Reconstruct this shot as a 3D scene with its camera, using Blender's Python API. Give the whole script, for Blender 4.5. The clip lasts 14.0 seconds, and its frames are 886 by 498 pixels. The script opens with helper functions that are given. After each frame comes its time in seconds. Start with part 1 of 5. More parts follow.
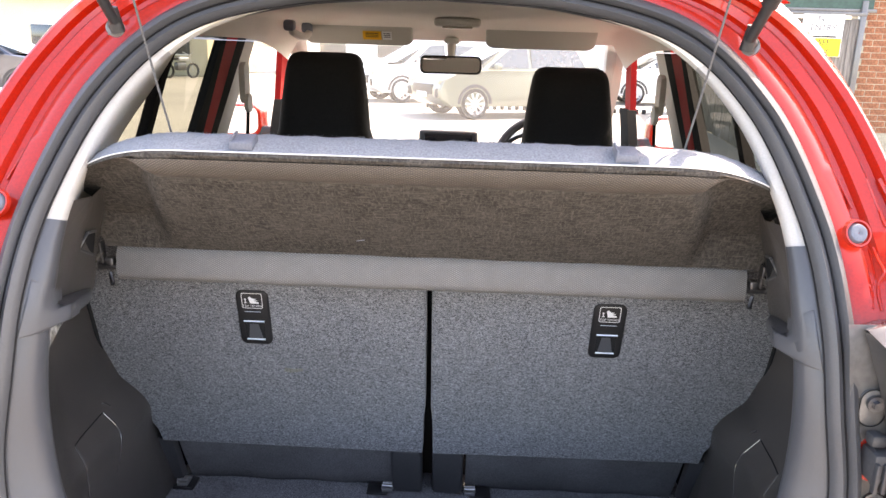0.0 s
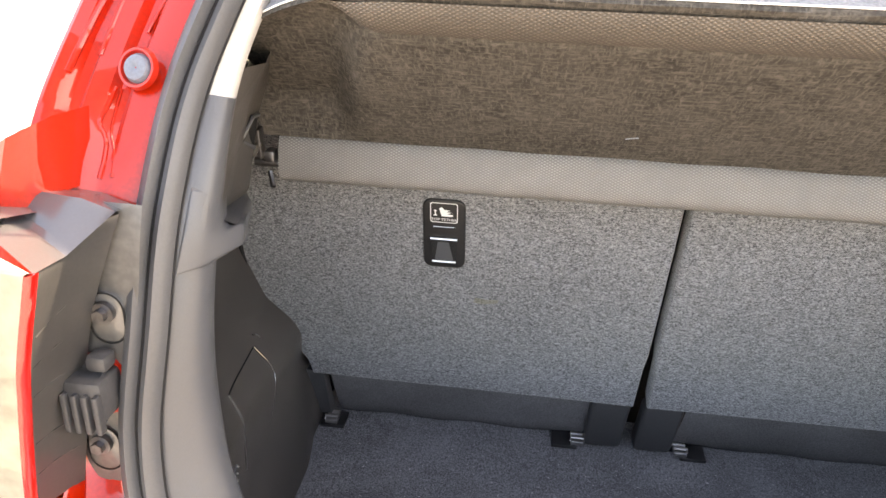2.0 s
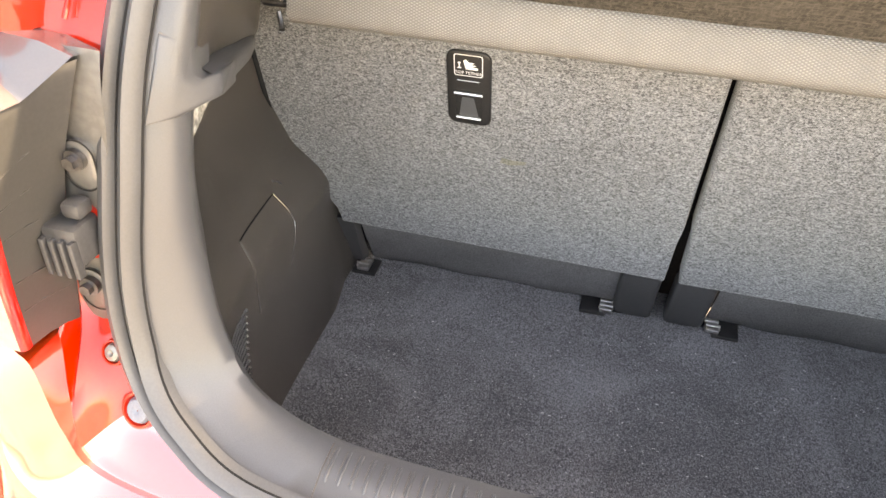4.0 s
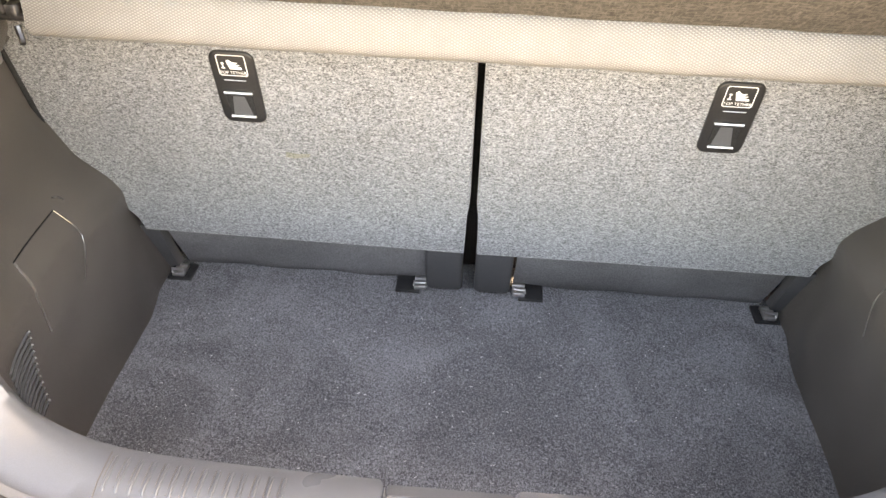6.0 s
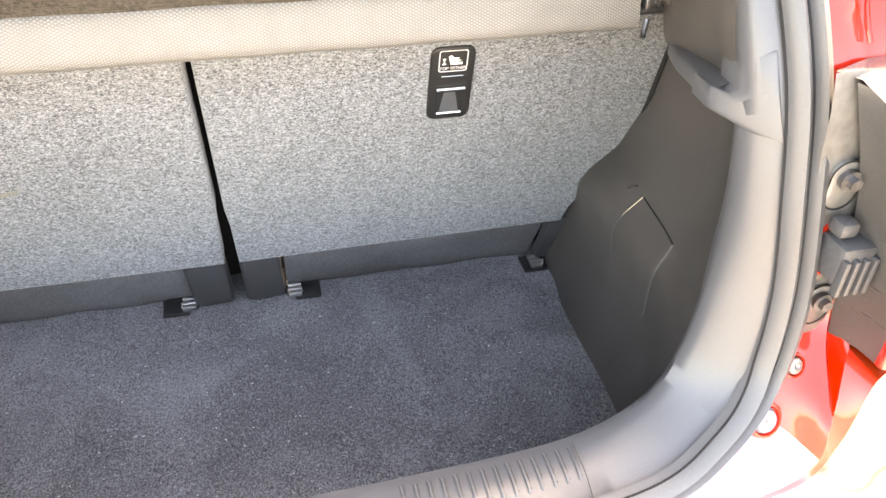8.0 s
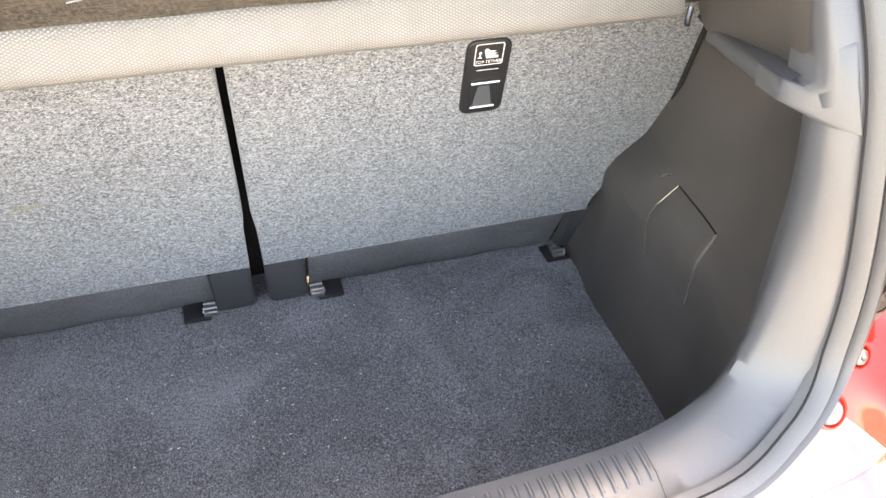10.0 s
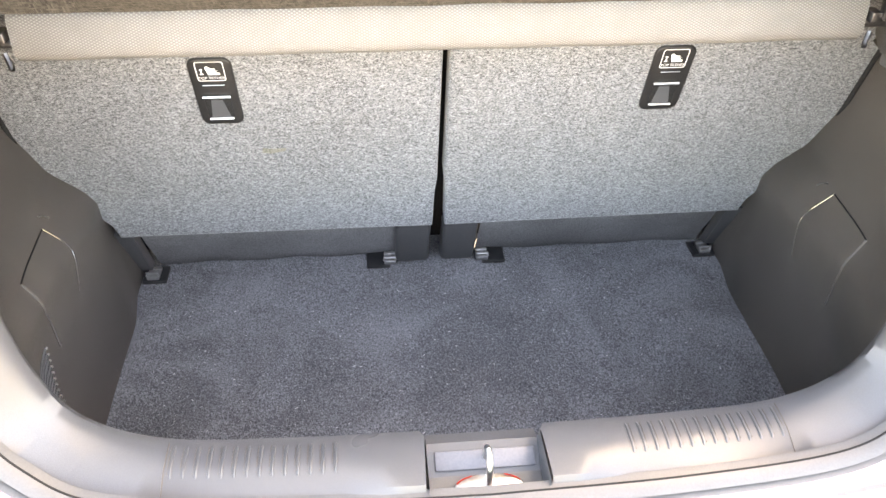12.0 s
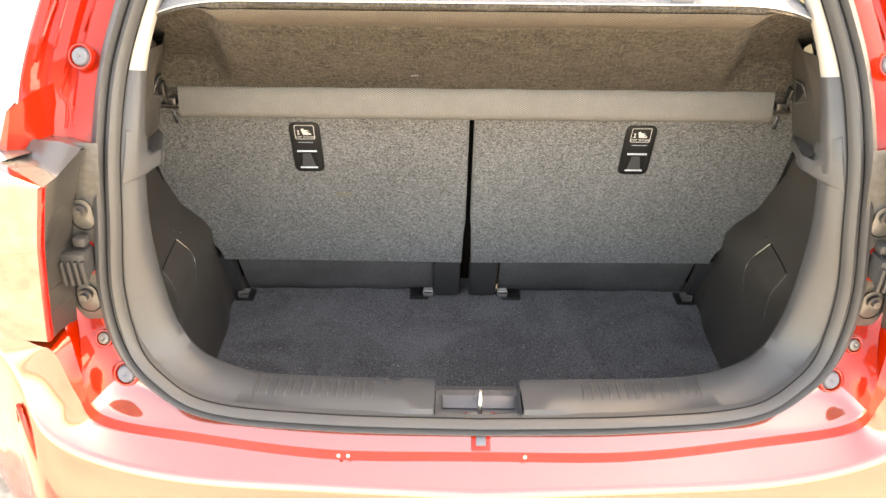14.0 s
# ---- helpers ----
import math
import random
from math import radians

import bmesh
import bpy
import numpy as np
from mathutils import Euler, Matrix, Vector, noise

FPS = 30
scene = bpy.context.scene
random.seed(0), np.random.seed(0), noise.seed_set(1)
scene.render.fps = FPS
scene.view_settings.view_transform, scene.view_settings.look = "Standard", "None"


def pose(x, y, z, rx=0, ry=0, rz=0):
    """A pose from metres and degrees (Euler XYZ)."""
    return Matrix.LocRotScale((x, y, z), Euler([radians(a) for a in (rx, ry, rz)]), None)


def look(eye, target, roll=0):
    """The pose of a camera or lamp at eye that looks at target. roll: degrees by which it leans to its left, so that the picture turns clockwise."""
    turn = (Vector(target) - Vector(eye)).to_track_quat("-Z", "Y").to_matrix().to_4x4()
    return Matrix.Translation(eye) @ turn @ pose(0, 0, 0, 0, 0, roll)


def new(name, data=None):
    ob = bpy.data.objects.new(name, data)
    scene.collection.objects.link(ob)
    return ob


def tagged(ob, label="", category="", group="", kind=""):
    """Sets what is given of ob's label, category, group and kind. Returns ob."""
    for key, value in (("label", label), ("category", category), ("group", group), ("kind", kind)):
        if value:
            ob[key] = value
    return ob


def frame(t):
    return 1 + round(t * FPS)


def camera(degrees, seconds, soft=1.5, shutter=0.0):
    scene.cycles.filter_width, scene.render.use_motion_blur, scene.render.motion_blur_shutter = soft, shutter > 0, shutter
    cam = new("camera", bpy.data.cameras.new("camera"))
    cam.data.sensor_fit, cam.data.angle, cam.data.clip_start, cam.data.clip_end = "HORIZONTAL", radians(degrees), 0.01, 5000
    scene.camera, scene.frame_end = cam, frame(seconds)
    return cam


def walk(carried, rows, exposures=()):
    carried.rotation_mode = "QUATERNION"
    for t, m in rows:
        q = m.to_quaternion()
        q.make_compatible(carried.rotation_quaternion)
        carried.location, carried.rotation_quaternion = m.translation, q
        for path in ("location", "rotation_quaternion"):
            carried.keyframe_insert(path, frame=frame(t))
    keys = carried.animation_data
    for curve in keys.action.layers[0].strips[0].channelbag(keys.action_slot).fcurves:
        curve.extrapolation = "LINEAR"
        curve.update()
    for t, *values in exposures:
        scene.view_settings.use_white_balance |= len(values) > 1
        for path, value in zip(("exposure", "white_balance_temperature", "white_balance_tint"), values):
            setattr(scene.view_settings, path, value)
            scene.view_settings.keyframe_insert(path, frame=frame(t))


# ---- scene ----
cam = camera(61.1, 14.0)
PATH = [
    (0, (0.051, 0.017, 1.415), (-0.004, 1.95, 0.905), 1.7),
    (0.5, (-0.027, 0.106, 1.416), (-0.108, 2.022, 0.847), 1.9),
    (1, (-0.12, 0.185, 1.404), (-0.215, 2.078, 0.766), 2.0),
    (1.5, (-0.173, 0.259, 1.378), (-0.284, 2.12, 0.656), 2.0),
    (2, (-0.189, 0.308, 1.34), (-0.402, 2.13, 0.542), 2.1),
    (2.5, (-0.193, 0.335, 1.321), (-0.531, 2.07, 0.387), 2.3),
    (2.7, (-0.193, 0.344, 1.316), (-0.562, 2.044, 0.329), 2.4),
    (4.8, (-0.064, 0.368, 1.358), (-0.451, 1.922, 0.16), 2.2),
    (5, (-0.059, 0.367, 1.357), (-0.409, 1.93, 0.159), 2.4),
    (5.5, (-0.025, 0.362, 1.361), (-0.261, 1.949, 0.168), 2.4),
    (6, (0.009, 0.36, 1.367), (-0.083, 1.965, 0.178), 2.2),
    (6.5, (0.03, 0.359, 1.37), (0.083, 1.968, 0.183), 2.0),
    (7, (0.06, 0.363, 1.367), (0.252, 1.961, 0.181), 1.9),
    (7.5, (0.075, 0.368, 1.364), (0.392, 1.943, 0.173), 1.8),
    (7.7, (0.08, 0.369, 1.356), (0.439, 1.935, 0.165), 1.7),
    (9.8, (0.023, 0.415, 1.354), (0.49, 1.916, 0.117), 0.8),
    (10, (0.012, 0.418, 1.361), (0.469, 1.921, 0.123), 0.7),
    (10.5, (-0.046, 0.409, 1.366), (0.397, 1.927, 0.142), 1.0),
    (11, (-0.062, 0.385, 1.38), (0.259, 1.926, 0.146), 0.8),
    (11.5, (-0.076, 0.351, 1.387), (0.142, 1.906, 0.149), 0.8),
    (12, (-0.091, 0.295, 1.413), (0.068, 1.855, 0.171), 0.9),
    (12.5, (-0.082, 0.221, 1.439), (0.052, 1.793, 0.21), 0.8),
    (13, (-0.05, 0.118, 1.466), (0.055, 1.744, 0.306), 0.5),
    (13.5, (-0.037, 0.029, 1.482), (0.011, 1.72, 0.415), 0.6),
    (14, (-0.052, -0.052, 1.491), (-0.048, 1.677, 0.485), 0.6),
]
EXPOSURES = [(0, 3.06, 8300, 20), (0.5, 3.28, 8400, 20), (1.0, 3.4, 8900, 19), (1.5, 3.62, 9800, 18), (2.0, 3.45, 10100, 18), (2.7, 3.76, 11000, 17), (4.8, 4.18, 12600, 17), (5.5, 4.46, 12400, 17), (6.2, 4.66, 11900, 17), (7.7, 4.62, 11200, 17), (9.8, 4.50, 10400, 16), (11, 4.64, 10500, 16), (12, 4.70, 10700, 16), (12.5, 4.58, 11200, 16), (13.0, 4.10, 12300, 17), (14, 3.6, 13600, 16)]
walk(cam, [(t, look(eye, target, roll)) for t, eye, target, roll in PATH], EXPOSURES)

# ---- light ----
world = bpy.data.worlds.new("sky")
scene.world = world
world.use_nodes = True
SUN_TO = Vector((0.62, 0.45, 1.0)).normalized()
sky = world.node_tree.nodes.new("ShaderNodeTexSky")
sky.sky_type, sky.sun_disc, sky.dust_density, sky.air_density = "NISHITA", False, 2.4, 1.0
sky.sun_elevation = math.asin(SUN_TO.z)
sky.sun_rotation = math.atan2(SUN_TO.x, SUN_TO.y)
world.node_tree.links.new(sky.outputs[0], world.node_tree.nodes["Background"].inputs[0])
world.node_tree.nodes["Background"].inputs[1].default_value = 0.15
sun = new("sun", bpy.data.lights.new("sun", "SUN"))
sun.data.energy, sun.data.angle, sun.data.color = 2.6, radians(0.5), (1.0, 0.95, 0.88)
sun.matrix_world = look(SUN_TO * 20, (0, 0, 0))


# ---- materials ----
def mat(name, color, rough=0.6, metal=0.0, vary=0.15, grain=60.0, bump=0.0, big=3.0, coat=0.0, spec=0.5, stretch=(1, 1, 1), mottle=None, blotch=None, crisp=0.14, coat_ior=1.6, coat_rough=0.03, fluff=0.5):
    """A surface with grain and larger stains, in metres. mottle: a second colour mixed in by the grain."""
    m = bpy.data.materials.new(name)
    m.use_nodes = True
    nt = m.node_tree
    b = nt.nodes["Principled BSDF"]
    b.inputs["Roughness"].default_value = rough
    b.inputs["Metallic"].default_value = metal
    b.inputs["Coat Weight"].default_value = coat
    b.inputs["Coat Roughness"].default_value = coat_rough
    b.inputs["Coat IOR"].default_value = coat_ior
    b.inputs["Specular IOR Level"].default_value = spec
    co = nt.nodes.new("ShaderNodeTexCoord")
    mp = nt.nodes.new("ShaderNodeMapping")
    mp.inputs["Scale"].default_value = stretch
    nt.links.new(co.outputs["Object"], mp.inputs[0])
    fine = nt.nodes.new("ShaderNodeTexNoise")
    fine.inputs["Scale"].default_value, fine.inputs["Detail"].default_value, fine.inputs["Roughness"].default_value = grain, 3.0, fluff
    wide = nt.nodes.new("ShaderNodeTexNoise")
    wide.inputs["Scale"].default_value, wide.inputs["Detail"].default_value = big, 4.0
    nt.links.new(mp.outputs[0], fine.inputs["Vector"])
    nt.links.new(co.outputs["Object"], wide.inputs["Vector"])
    ramp = nt.nodes.new("ShaderNodeValToRGB")
    lo = tuple(c * (1 - vary) for c in color)
    hi = mottle or tuple(min(1, c * (1 + vary)) for c in color)
    ramp.color_ramp.elements[0].position, ramp.color_ramp.elements[1].position = 0.5 - crisp, 0.5 + crisp
    ramp.color_ramp.elements[0].color, ramp.color_ramp.elements[1].color = (*lo, 1), (*hi, 1)
    nt.links.new(fine.outputs["Fac"], ramp.inputs[0])
    scale = nt.nodes.new("ShaderNodeMapRange")
    scale.inputs["From Min"].default_value, scale.inputs["From Max"].default_value = 0.3, 0.7
    scale.inputs["To Min"].default_value, scale.inputs["To Max"].default_value = 1 - (vary * 0.7 if blotch is None else blotch), 1 + (vary * 0.7 if blotch is None else blotch)
    nt.links.new(wide.outputs["Fac"], scale.inputs[0])
    mul = nt.nodes.new("ShaderNodeVectorMath")
    mul.operation = "SCALE"
    nt.links.new(ramp.outputs[0], mul.inputs[0])
    nt.links.new(scale.outputs[0], mul.inputs["Scale"])
    nt.links.new(mul.outputs[0], b.inputs["Base Color"])
    rg = nt.nodes.new("ShaderNodeMapRange")
    rg.inputs["To Min"].default_value, rg.inputs["To Max"].default_value = max(0.02, rough * 0.85), min(1, rough * 1.15)
    nt.links.new(wide.outputs["Fac"], rg.inputs[0])
    nt.links.new(rg.outputs[0], b.inputs["Roughness"])
    if bump:
        bn = nt.nodes.new("ShaderNodeBump")
        bn.inputs["Strength"].default_value, bn.inputs["Distance"].default_value = bump, 0.002
        nt.links.new(fine.outputs["Fac"], bn.inputs["Height"])
        nt.links.new(bn.outputs[0], b.inputs["Normal"])
    return m


def weave(name, dark, light, pitch, rough=0.55, bump=0.5):
    """A mesh cloth of small diamond cells."""
    m = mat(name, light, rough, vary=0.1, grain=40, big=5)
    nt = m.node_tree
    b = nt.nodes["Principled BSDF"]
    co = nt.nodes["Texture Coordinate"]
    mp = nt.nodes.new("ShaderNodeMapping")
    mp.inputs["Rotation"].default_value = (radians(45), 0, radians(0))
    waves = []
    for axis, turn in (("X", 28), ("X", -28)):
        r = nt.nodes.new("ShaderNodeMapping")
        r.inputs["Rotation"].default_value = (0, radians(turn), 0)
        nt.links.new(co.outputs["Object"], r.inputs[0])
        w = nt.nodes.new("ShaderNodeTexWave")
        w.bands_direction = "Z"
        w.inputs["Scale"].default_value, w.inputs["Distortion"].default_value = 0.314 / pitch, 0.0
        nt.links.new(r.outputs[0], w.inputs["Vector"])
        waves.append(w)
    mx = nt.nodes.new("ShaderNodeMath")
    mx.operation = "MULTIPLY"
    nt.links.new(waves[0].outputs["Fac"], mx.inputs[0])
    nt.links.new(waves[1].outputs["Fac"], mx.inputs[1])
    old = b.inputs["Base Color"].links[0].from_socket
    mix = nt.nodes.new("ShaderNodeMix")
    mix.data_type = "RGBA"
    nt.links.new(mx.outputs[0], mix.inputs["Factor"])
    mix.inputs["A"].default_value = (*dark, 1)
    nt.links.new(old, mix.inputs["B"])
    nt.links.new(mix.outputs["Result"], b.inputs["Base Color"])
    bn = nt.nodes.new("ShaderNodeBump")
    bn.inputs["Strength"].default_value, bn.inputs["Distance"].default_value = bump, 0.0015
    nt.links.new(mx.outputs[0], bn.inputs["Height"])
    nt.links.new(bn.outputs[0], b.inputs["Normal"])
    return m


def felt(name, dark, light):
    """Needle felt: long fibres lying crosswise, worn in blotches."""
    m = mat(name, dark, 0.95, vary=0.2, grain=30, bump=0.0, big=9, spec=0.15)
    nt = m.node_tree
    b = nt.nodes["Principled BSDF"]
    co = nt.nodes["Texture Coordinate"]
    outs = []
    for sc, turn in (((70, 260, 420), 6), ((420, 90, 110), -8), ((240, 160, 240), 35)):
        mp = nt.nodes.new("ShaderNodeMapping")
        mp.inputs["Scale"].default_value = sc
        mp.inputs["Rotation"].default_value = (0, radians(turn), radians(turn))
        nt.links.new(co.outputs["Object"], mp.inputs[0])
        nz = nt.nodes.new("ShaderNodeTexNoise")
        nz.inputs["Scale"].default_value, nz.inputs["Detail"].default_value, nz.inputs["Distortion"].default_value = 1.0, 3.0, 0.6
        nt.links.new(mp.outputs[0], nz.inputs["Vector"])
        outs.append(nz.outputs["Fac"])
    add = nt.nodes.new("ShaderNodeMath")
    add.operation = "MAXIMUM"
    nt.links.new(outs[0], add.inputs[0])
    nt.links.new(outs[1], add.inputs[1])
    add2 = nt.nodes.new("ShaderNodeMath")
    add2.operation = "MULTIPLY_ADD"
    nt.links.new(outs[2], add2.inputs[0])
    add2.inputs[1].default_value = 0.5
    nt.links.new(add.outputs[0], add2.inputs[2])
    fac = nt.nodes.new("ShaderNodeMapRange")
    fac.inputs["From Min"].default_value, fac.inputs["From Max"].default_value = 0.68, 1.02
    nt.links.new(add2.outputs[0], fac.inputs[0])
    old = b.inputs["Base Color"].links[0].from_socket
    mix = nt.nodes.new("ShaderNodeMix")
    mix.data_type = "RGBA"
    nt.links.new(fac.outputs[0], mix.inputs["Factor"])
    nt.links.new(old, mix.inputs["A"])
    mix.inputs["B"].default_value = (*light, 1)
    nt.links.new(mix.outputs["Result"], b.inputs["Base Color"])
    bn = nt.nodes.new("ShaderNodeBump")
    bn.inputs["Strength"].default_value, bn.inputs["Distance"].default_value = 0.5, 0.002
    nt.links.new(add2.outputs[0], bn.inputs["Height"])
    nt.links.new(bn.outputs[0], b.inputs["Normal"])
    return m


def pile(name, dark, light, grain, stretch, soft, middle, cloud, big):
    """Cut carpet pile: pale and dark tufts of a few millimetres, brushed into clouds."""
    m = mat(name, dark, 0.97, vary=0.2, grain=grain, spec=0.1)
    nt = m.node_tree
    b, co = nt.nodes["Principled BSDF"], nt.nodes["Texture Coordinate"]
    b.inputs["Sheen Weight"].default_value, b.inputs["Sheen Roughness"].default_value = 0.35, 0.45
    mp = nt.nodes.new("ShaderNodeMapping")
    mp.inputs["Scale"].default_value = stretch
    nt.links.new(co.outputs["Object"], mp.inputs[0])
    layers = []
    for sc, detail in ((grain, 2.0), (grain * .45, 1.0)):
        nz = nt.nodes.new("ShaderNodeTexNoise")
        nz.inputs["Scale"].default_value, nz.inputs["Detail"].default_value, nz.inputs["Roughness"].default_value, nz.inputs["Distortion"].default_value = sc, detail, 0.7, 0.5
        nt.links.new(mp.outputs[0], nz.inputs["Vector"])
        layers.append(nz.outputs["Fac"])
    both_ = nt.nodes.new("ShaderNodeMix")
    both_.inputs["Factor"].default_value = 0.28
    nt.links.new(layers[0], both_.inputs["A"])
    nt.links.new(layers[1], both_.inputs["B"])
    clouds = nt.nodes.new("ShaderNodeTexNoise")
    clouds.inputs["Scale"].default_value, clouds.inputs["Detail"].default_value, clouds.inputs["Distortion"].default_value = big, 5.0, 1.2
    nt.links.new(co.outputs["Object"], clouds.inputs["Vector"])
    shift = nt.nodes.new("ShaderNodeMath")
    shift.operation = "MULTIPLY_ADD"
    shift.inputs[1].default_value, shift.inputs[2].default_value = cloud, -cloud / 2
    nt.links.new(clouds.outputs["Fac"], shift.inputs[0])
    add = nt.nodes.new("ShaderNodeMath")
    nt.links.new(both_.outputs["Result"], add.inputs[0])
    nt.links.new(shift.outputs[0], add.inputs[1])
    fac = nt.nodes.new("ShaderNodeMapRange")
    fac.inputs["From Min"].default_value, fac.inputs["From Max"].default_value = middle - soft, middle + soft
    nt.links.new(add.outputs[0], fac.inputs[0])
    mix = nt.nodes.new("ShaderNodeMix")
    mix.data_type = "RGBA"
    nt.links.new(fac.outputs[0], mix.inputs["Factor"])
    mix.inputs["A"].default_value, mix.inputs["B"].default_value = (*dark, 1), (*light, 1)
    nt.links.new(mix.outputs["Result"], b.inputs["Base Color"])
    bn = nt.nodes.new("ShaderNodeBump")
    bn.inputs["Strength"].default_value, bn.inputs["Distance"].default_value = 0.8, 0.0018
    nt.links.new(both_.outputs["Result"], bn.inputs["Height"])
    nt.links.new(bn.outputs[0], b.inputs["Normal"])
    return m


def glass(name, tint=(0.95, 0.97, 0.96), haze=0.0):
    m = bpy.data.materials.new(name)
    m.use_nodes = True
    nt = m.node_tree
    nt.nodes.remove(nt.nodes["Principled BSDF"])
    tr, gl = nt.nodes.new("ShaderNodeBsdfTransparent"), nt.nodes.new("ShaderNodeBsdfGlossy")
    tr.inputs[0].default_value = (*tint, 1)
    gl.inputs["Roughness"].default_value = 0.02
    mx = nt.nodes.new("ShaderNodeMixShader")
    mx.inputs[0].default_value = 0.06
    nt.links.new(tr.outputs[0], mx.inputs[1])
    nt.links.new(gl.outputs[0], mx.inputs[2])
    out = mx
    if haze:
        # a pale translucent film in place of veiling glare
        film = nt.nodes.new("ShaderNodeBsdfTranslucent")
        film.inputs[0].default_value = (0.8, 0.8, 0.78, 1)
        out = nt.nodes.new("ShaderNodeMixShader")
        out.inputs[0].default_value = haze
        nt.links.new(mx.outputs[0], out.inputs[1])
        nt.links.new(film.outputs[0], out.inputs[2])
    nt.links.new(out.outputs[0], nt.nodes["Material Output"].inputs[0])
    return m


RED = mat("red_paint", (0.46, 0.015, 0.002), 0.35, 0.1, vary=0.05, grain=900, coat=1.0, big=2, coat_ior=1.52, spec=0.2)
RED_IN = mat("red_shut_paint", (0.44, 0.014, 0.003), 0.4, 0.1, vary=0.1, grain=300, coat=1.0, big=4, coat_ior=1.48, coat_rough=0.02, spec=0.2)
SEAL = mat("seal_rubber", (0.078, 0.080, 0.085), 0.42, vary=0.05, grain=500, bump=0.04, big=8)
# Near-black that stands for shade in grooves, slots and seams
CREVICE_SHADE = mat("crevice_shade", (0.014, 0.014, 0.015), 0.8, vary=0.1, grain=300, spec=0.2)
# Same body red, darker with a stronger coat to whiten its sky reflections
RED_SKY_GLOSS = mat("red_paint_sky_gloss", (0.28, 0.0155, 0.0008), 0.35, 0.1, vary=0.05, grain=900, coat=1.0, big=2, coat_ior=2.4, coat_rough=0.03)
PLATE_GREY = mat("recess_plate_plastic", (0.12, 0.125, 0.14), 0.35, vary=0.06, grain=400)
TRIM = mat("grained_trim", (0.074, 0.077, 0.084), 0.29, vary=0.06, grain=1100, bump=0.15, big=6)
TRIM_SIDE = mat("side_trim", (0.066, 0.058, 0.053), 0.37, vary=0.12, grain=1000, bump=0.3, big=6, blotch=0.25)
BLACK = mat("black_plastic", (0.018, 0.018, 0.019), 0.42, vary=0.15, grain=500, bump=0.1)
BEIGE = mat("pale_lining", (0.86, 0.82, 0.74), 0.85, vary=0.06, grain=400, bump=0.2, big=4)
VISOR = mat("visor_cloth", (0.50, 0.48, 0.43), 0.8, vary=0.05, grain=500, bump=0.1)
PALE = mat("pale_plastic", (0.60, 0.58, 0.53), 0.6, vary=0.05, grain=500, bump=0.1)
CARPET_SEAT = pile("seat_carpet", (0.056, 0.059, 0.065), (0.345, 0.355, 0.37), 660, (.6, 1, 1), 0.135, 0.525, 0.05, 7)
CARPET_FLOOR = pile("floor_carpet", (0.042, 0.043, 0.049), (0.38, 0.395, 0.43), 740, (1, .7, 1), 0.17, 0.60, 0.19, 7)
STRIP = mat("seat_strip_cloth", (0.125, 0.124, 0.128), 0.95, vary=0.3, grain=600, bump=0.4, big=8, spec=0.15)
FELT = felt("shelf_felt", (0.046, 0.042, 0.038), (0.118, 0.107, 0.095))
FUZZ = mat("shelf_top_carpet", (0.21, 0.225, 0.25), 0.97, vary=0.12, grain=420, bump=0.5, big=10, mottle=(0.265, 0.28, 0.305), spec=0.15)
MESH = weave("mesh_cloth", (0.14, 0.137, 0.134), (0.285, 0.28, 0.272), 0.0026)
MESH_BROWN = weave("brown_mesh_cloth", (0.074, 0.064, 0.055), (0.175, 0.153, 0.130), 0.0026)
WHITE_EDGE = mat("white_edge_piping", (0.75, 0.75, 0.75), 0.6, vary=0.1, grain=200)
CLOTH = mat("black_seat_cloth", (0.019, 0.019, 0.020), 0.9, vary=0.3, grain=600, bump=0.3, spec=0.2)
METAL = mat("bright_steel", (0.6, 0.6, 0.6), 0.34, 1.0, vary=0.1, grain=200)
DULL = mat("dull_steel", (0.20, 0.20, 0.21), 0.4, 1.0, vary=0.15, grain=200)
GREY_BODY = mat("grey_underpaint", (0.115, 0.111, 0.106), 0.4, vary=0.15, grain=120, big=9, coat=0.8)
GREY_CLIP = mat("grey_plastic", (0.13, 0.145, 0.18), 0.5, vary=0.1, grain=400)
BRACKET = mat("glossy_grey_plastic", (0.075, 0.073, 0.078), 0.22, vary=0.02, grain=600, coat=0.6, coat_ior=1.5)
LAMP_SIDE = mat("lamp_housing_plastic", (0.048, 0.047, 0.047), 0.32, vary=0.06, grain=300, coat=0.2)
LENS_RED = mat("red_lens", (0.5, 0.01, 0.008), 0.08, vary=0.1, grain=80, coat=1.0)
LENS_CLEAR = mat("clear_lens", (0.30, 0.27, 0.20), 0.08, vary=0.15, grain=50, coat=1.0)
LAMP_CLEAR = mat("clear_lamp_plastic", (0.42, 0.41, 0.38), 0.12, vary=0.5, grain=160, bump=0.6, big=40, coat=1.0)
WHITE_PRINT = mat("white_print", (0.8, 0.8, 0.8), 0.6, vary=0.03, grain=200)
CORD = mat("grey_cord", (0.10, 0.10, 0.10), 0.8, vary=0.2, grain=300)
STAIN = mat("yellow_stain", (0.185, 0.182, 0.155), 0.95, vary=0.3, grain=400, bump=0.6)
PLUG = mat("dark_grey_plug", (0.047, 0.048, 0.052), 0.45, vary=0.12, grain=300)
YELLOW = mat("yellow_label", (0.85, 0.45, 0.02), 0.5, vary=0.05, grain=200)
SEAM = mat("lid_seam_plastic", (0.075, 0.072, 0.069), 0.18, vary=0.1, grain=300, coat=1.0)
RED_MATTE = mat("red_door_frame_paint", (0.32, 0.008, 0.006), 0.7, vary=0.1, grain=200, spec=0.15)
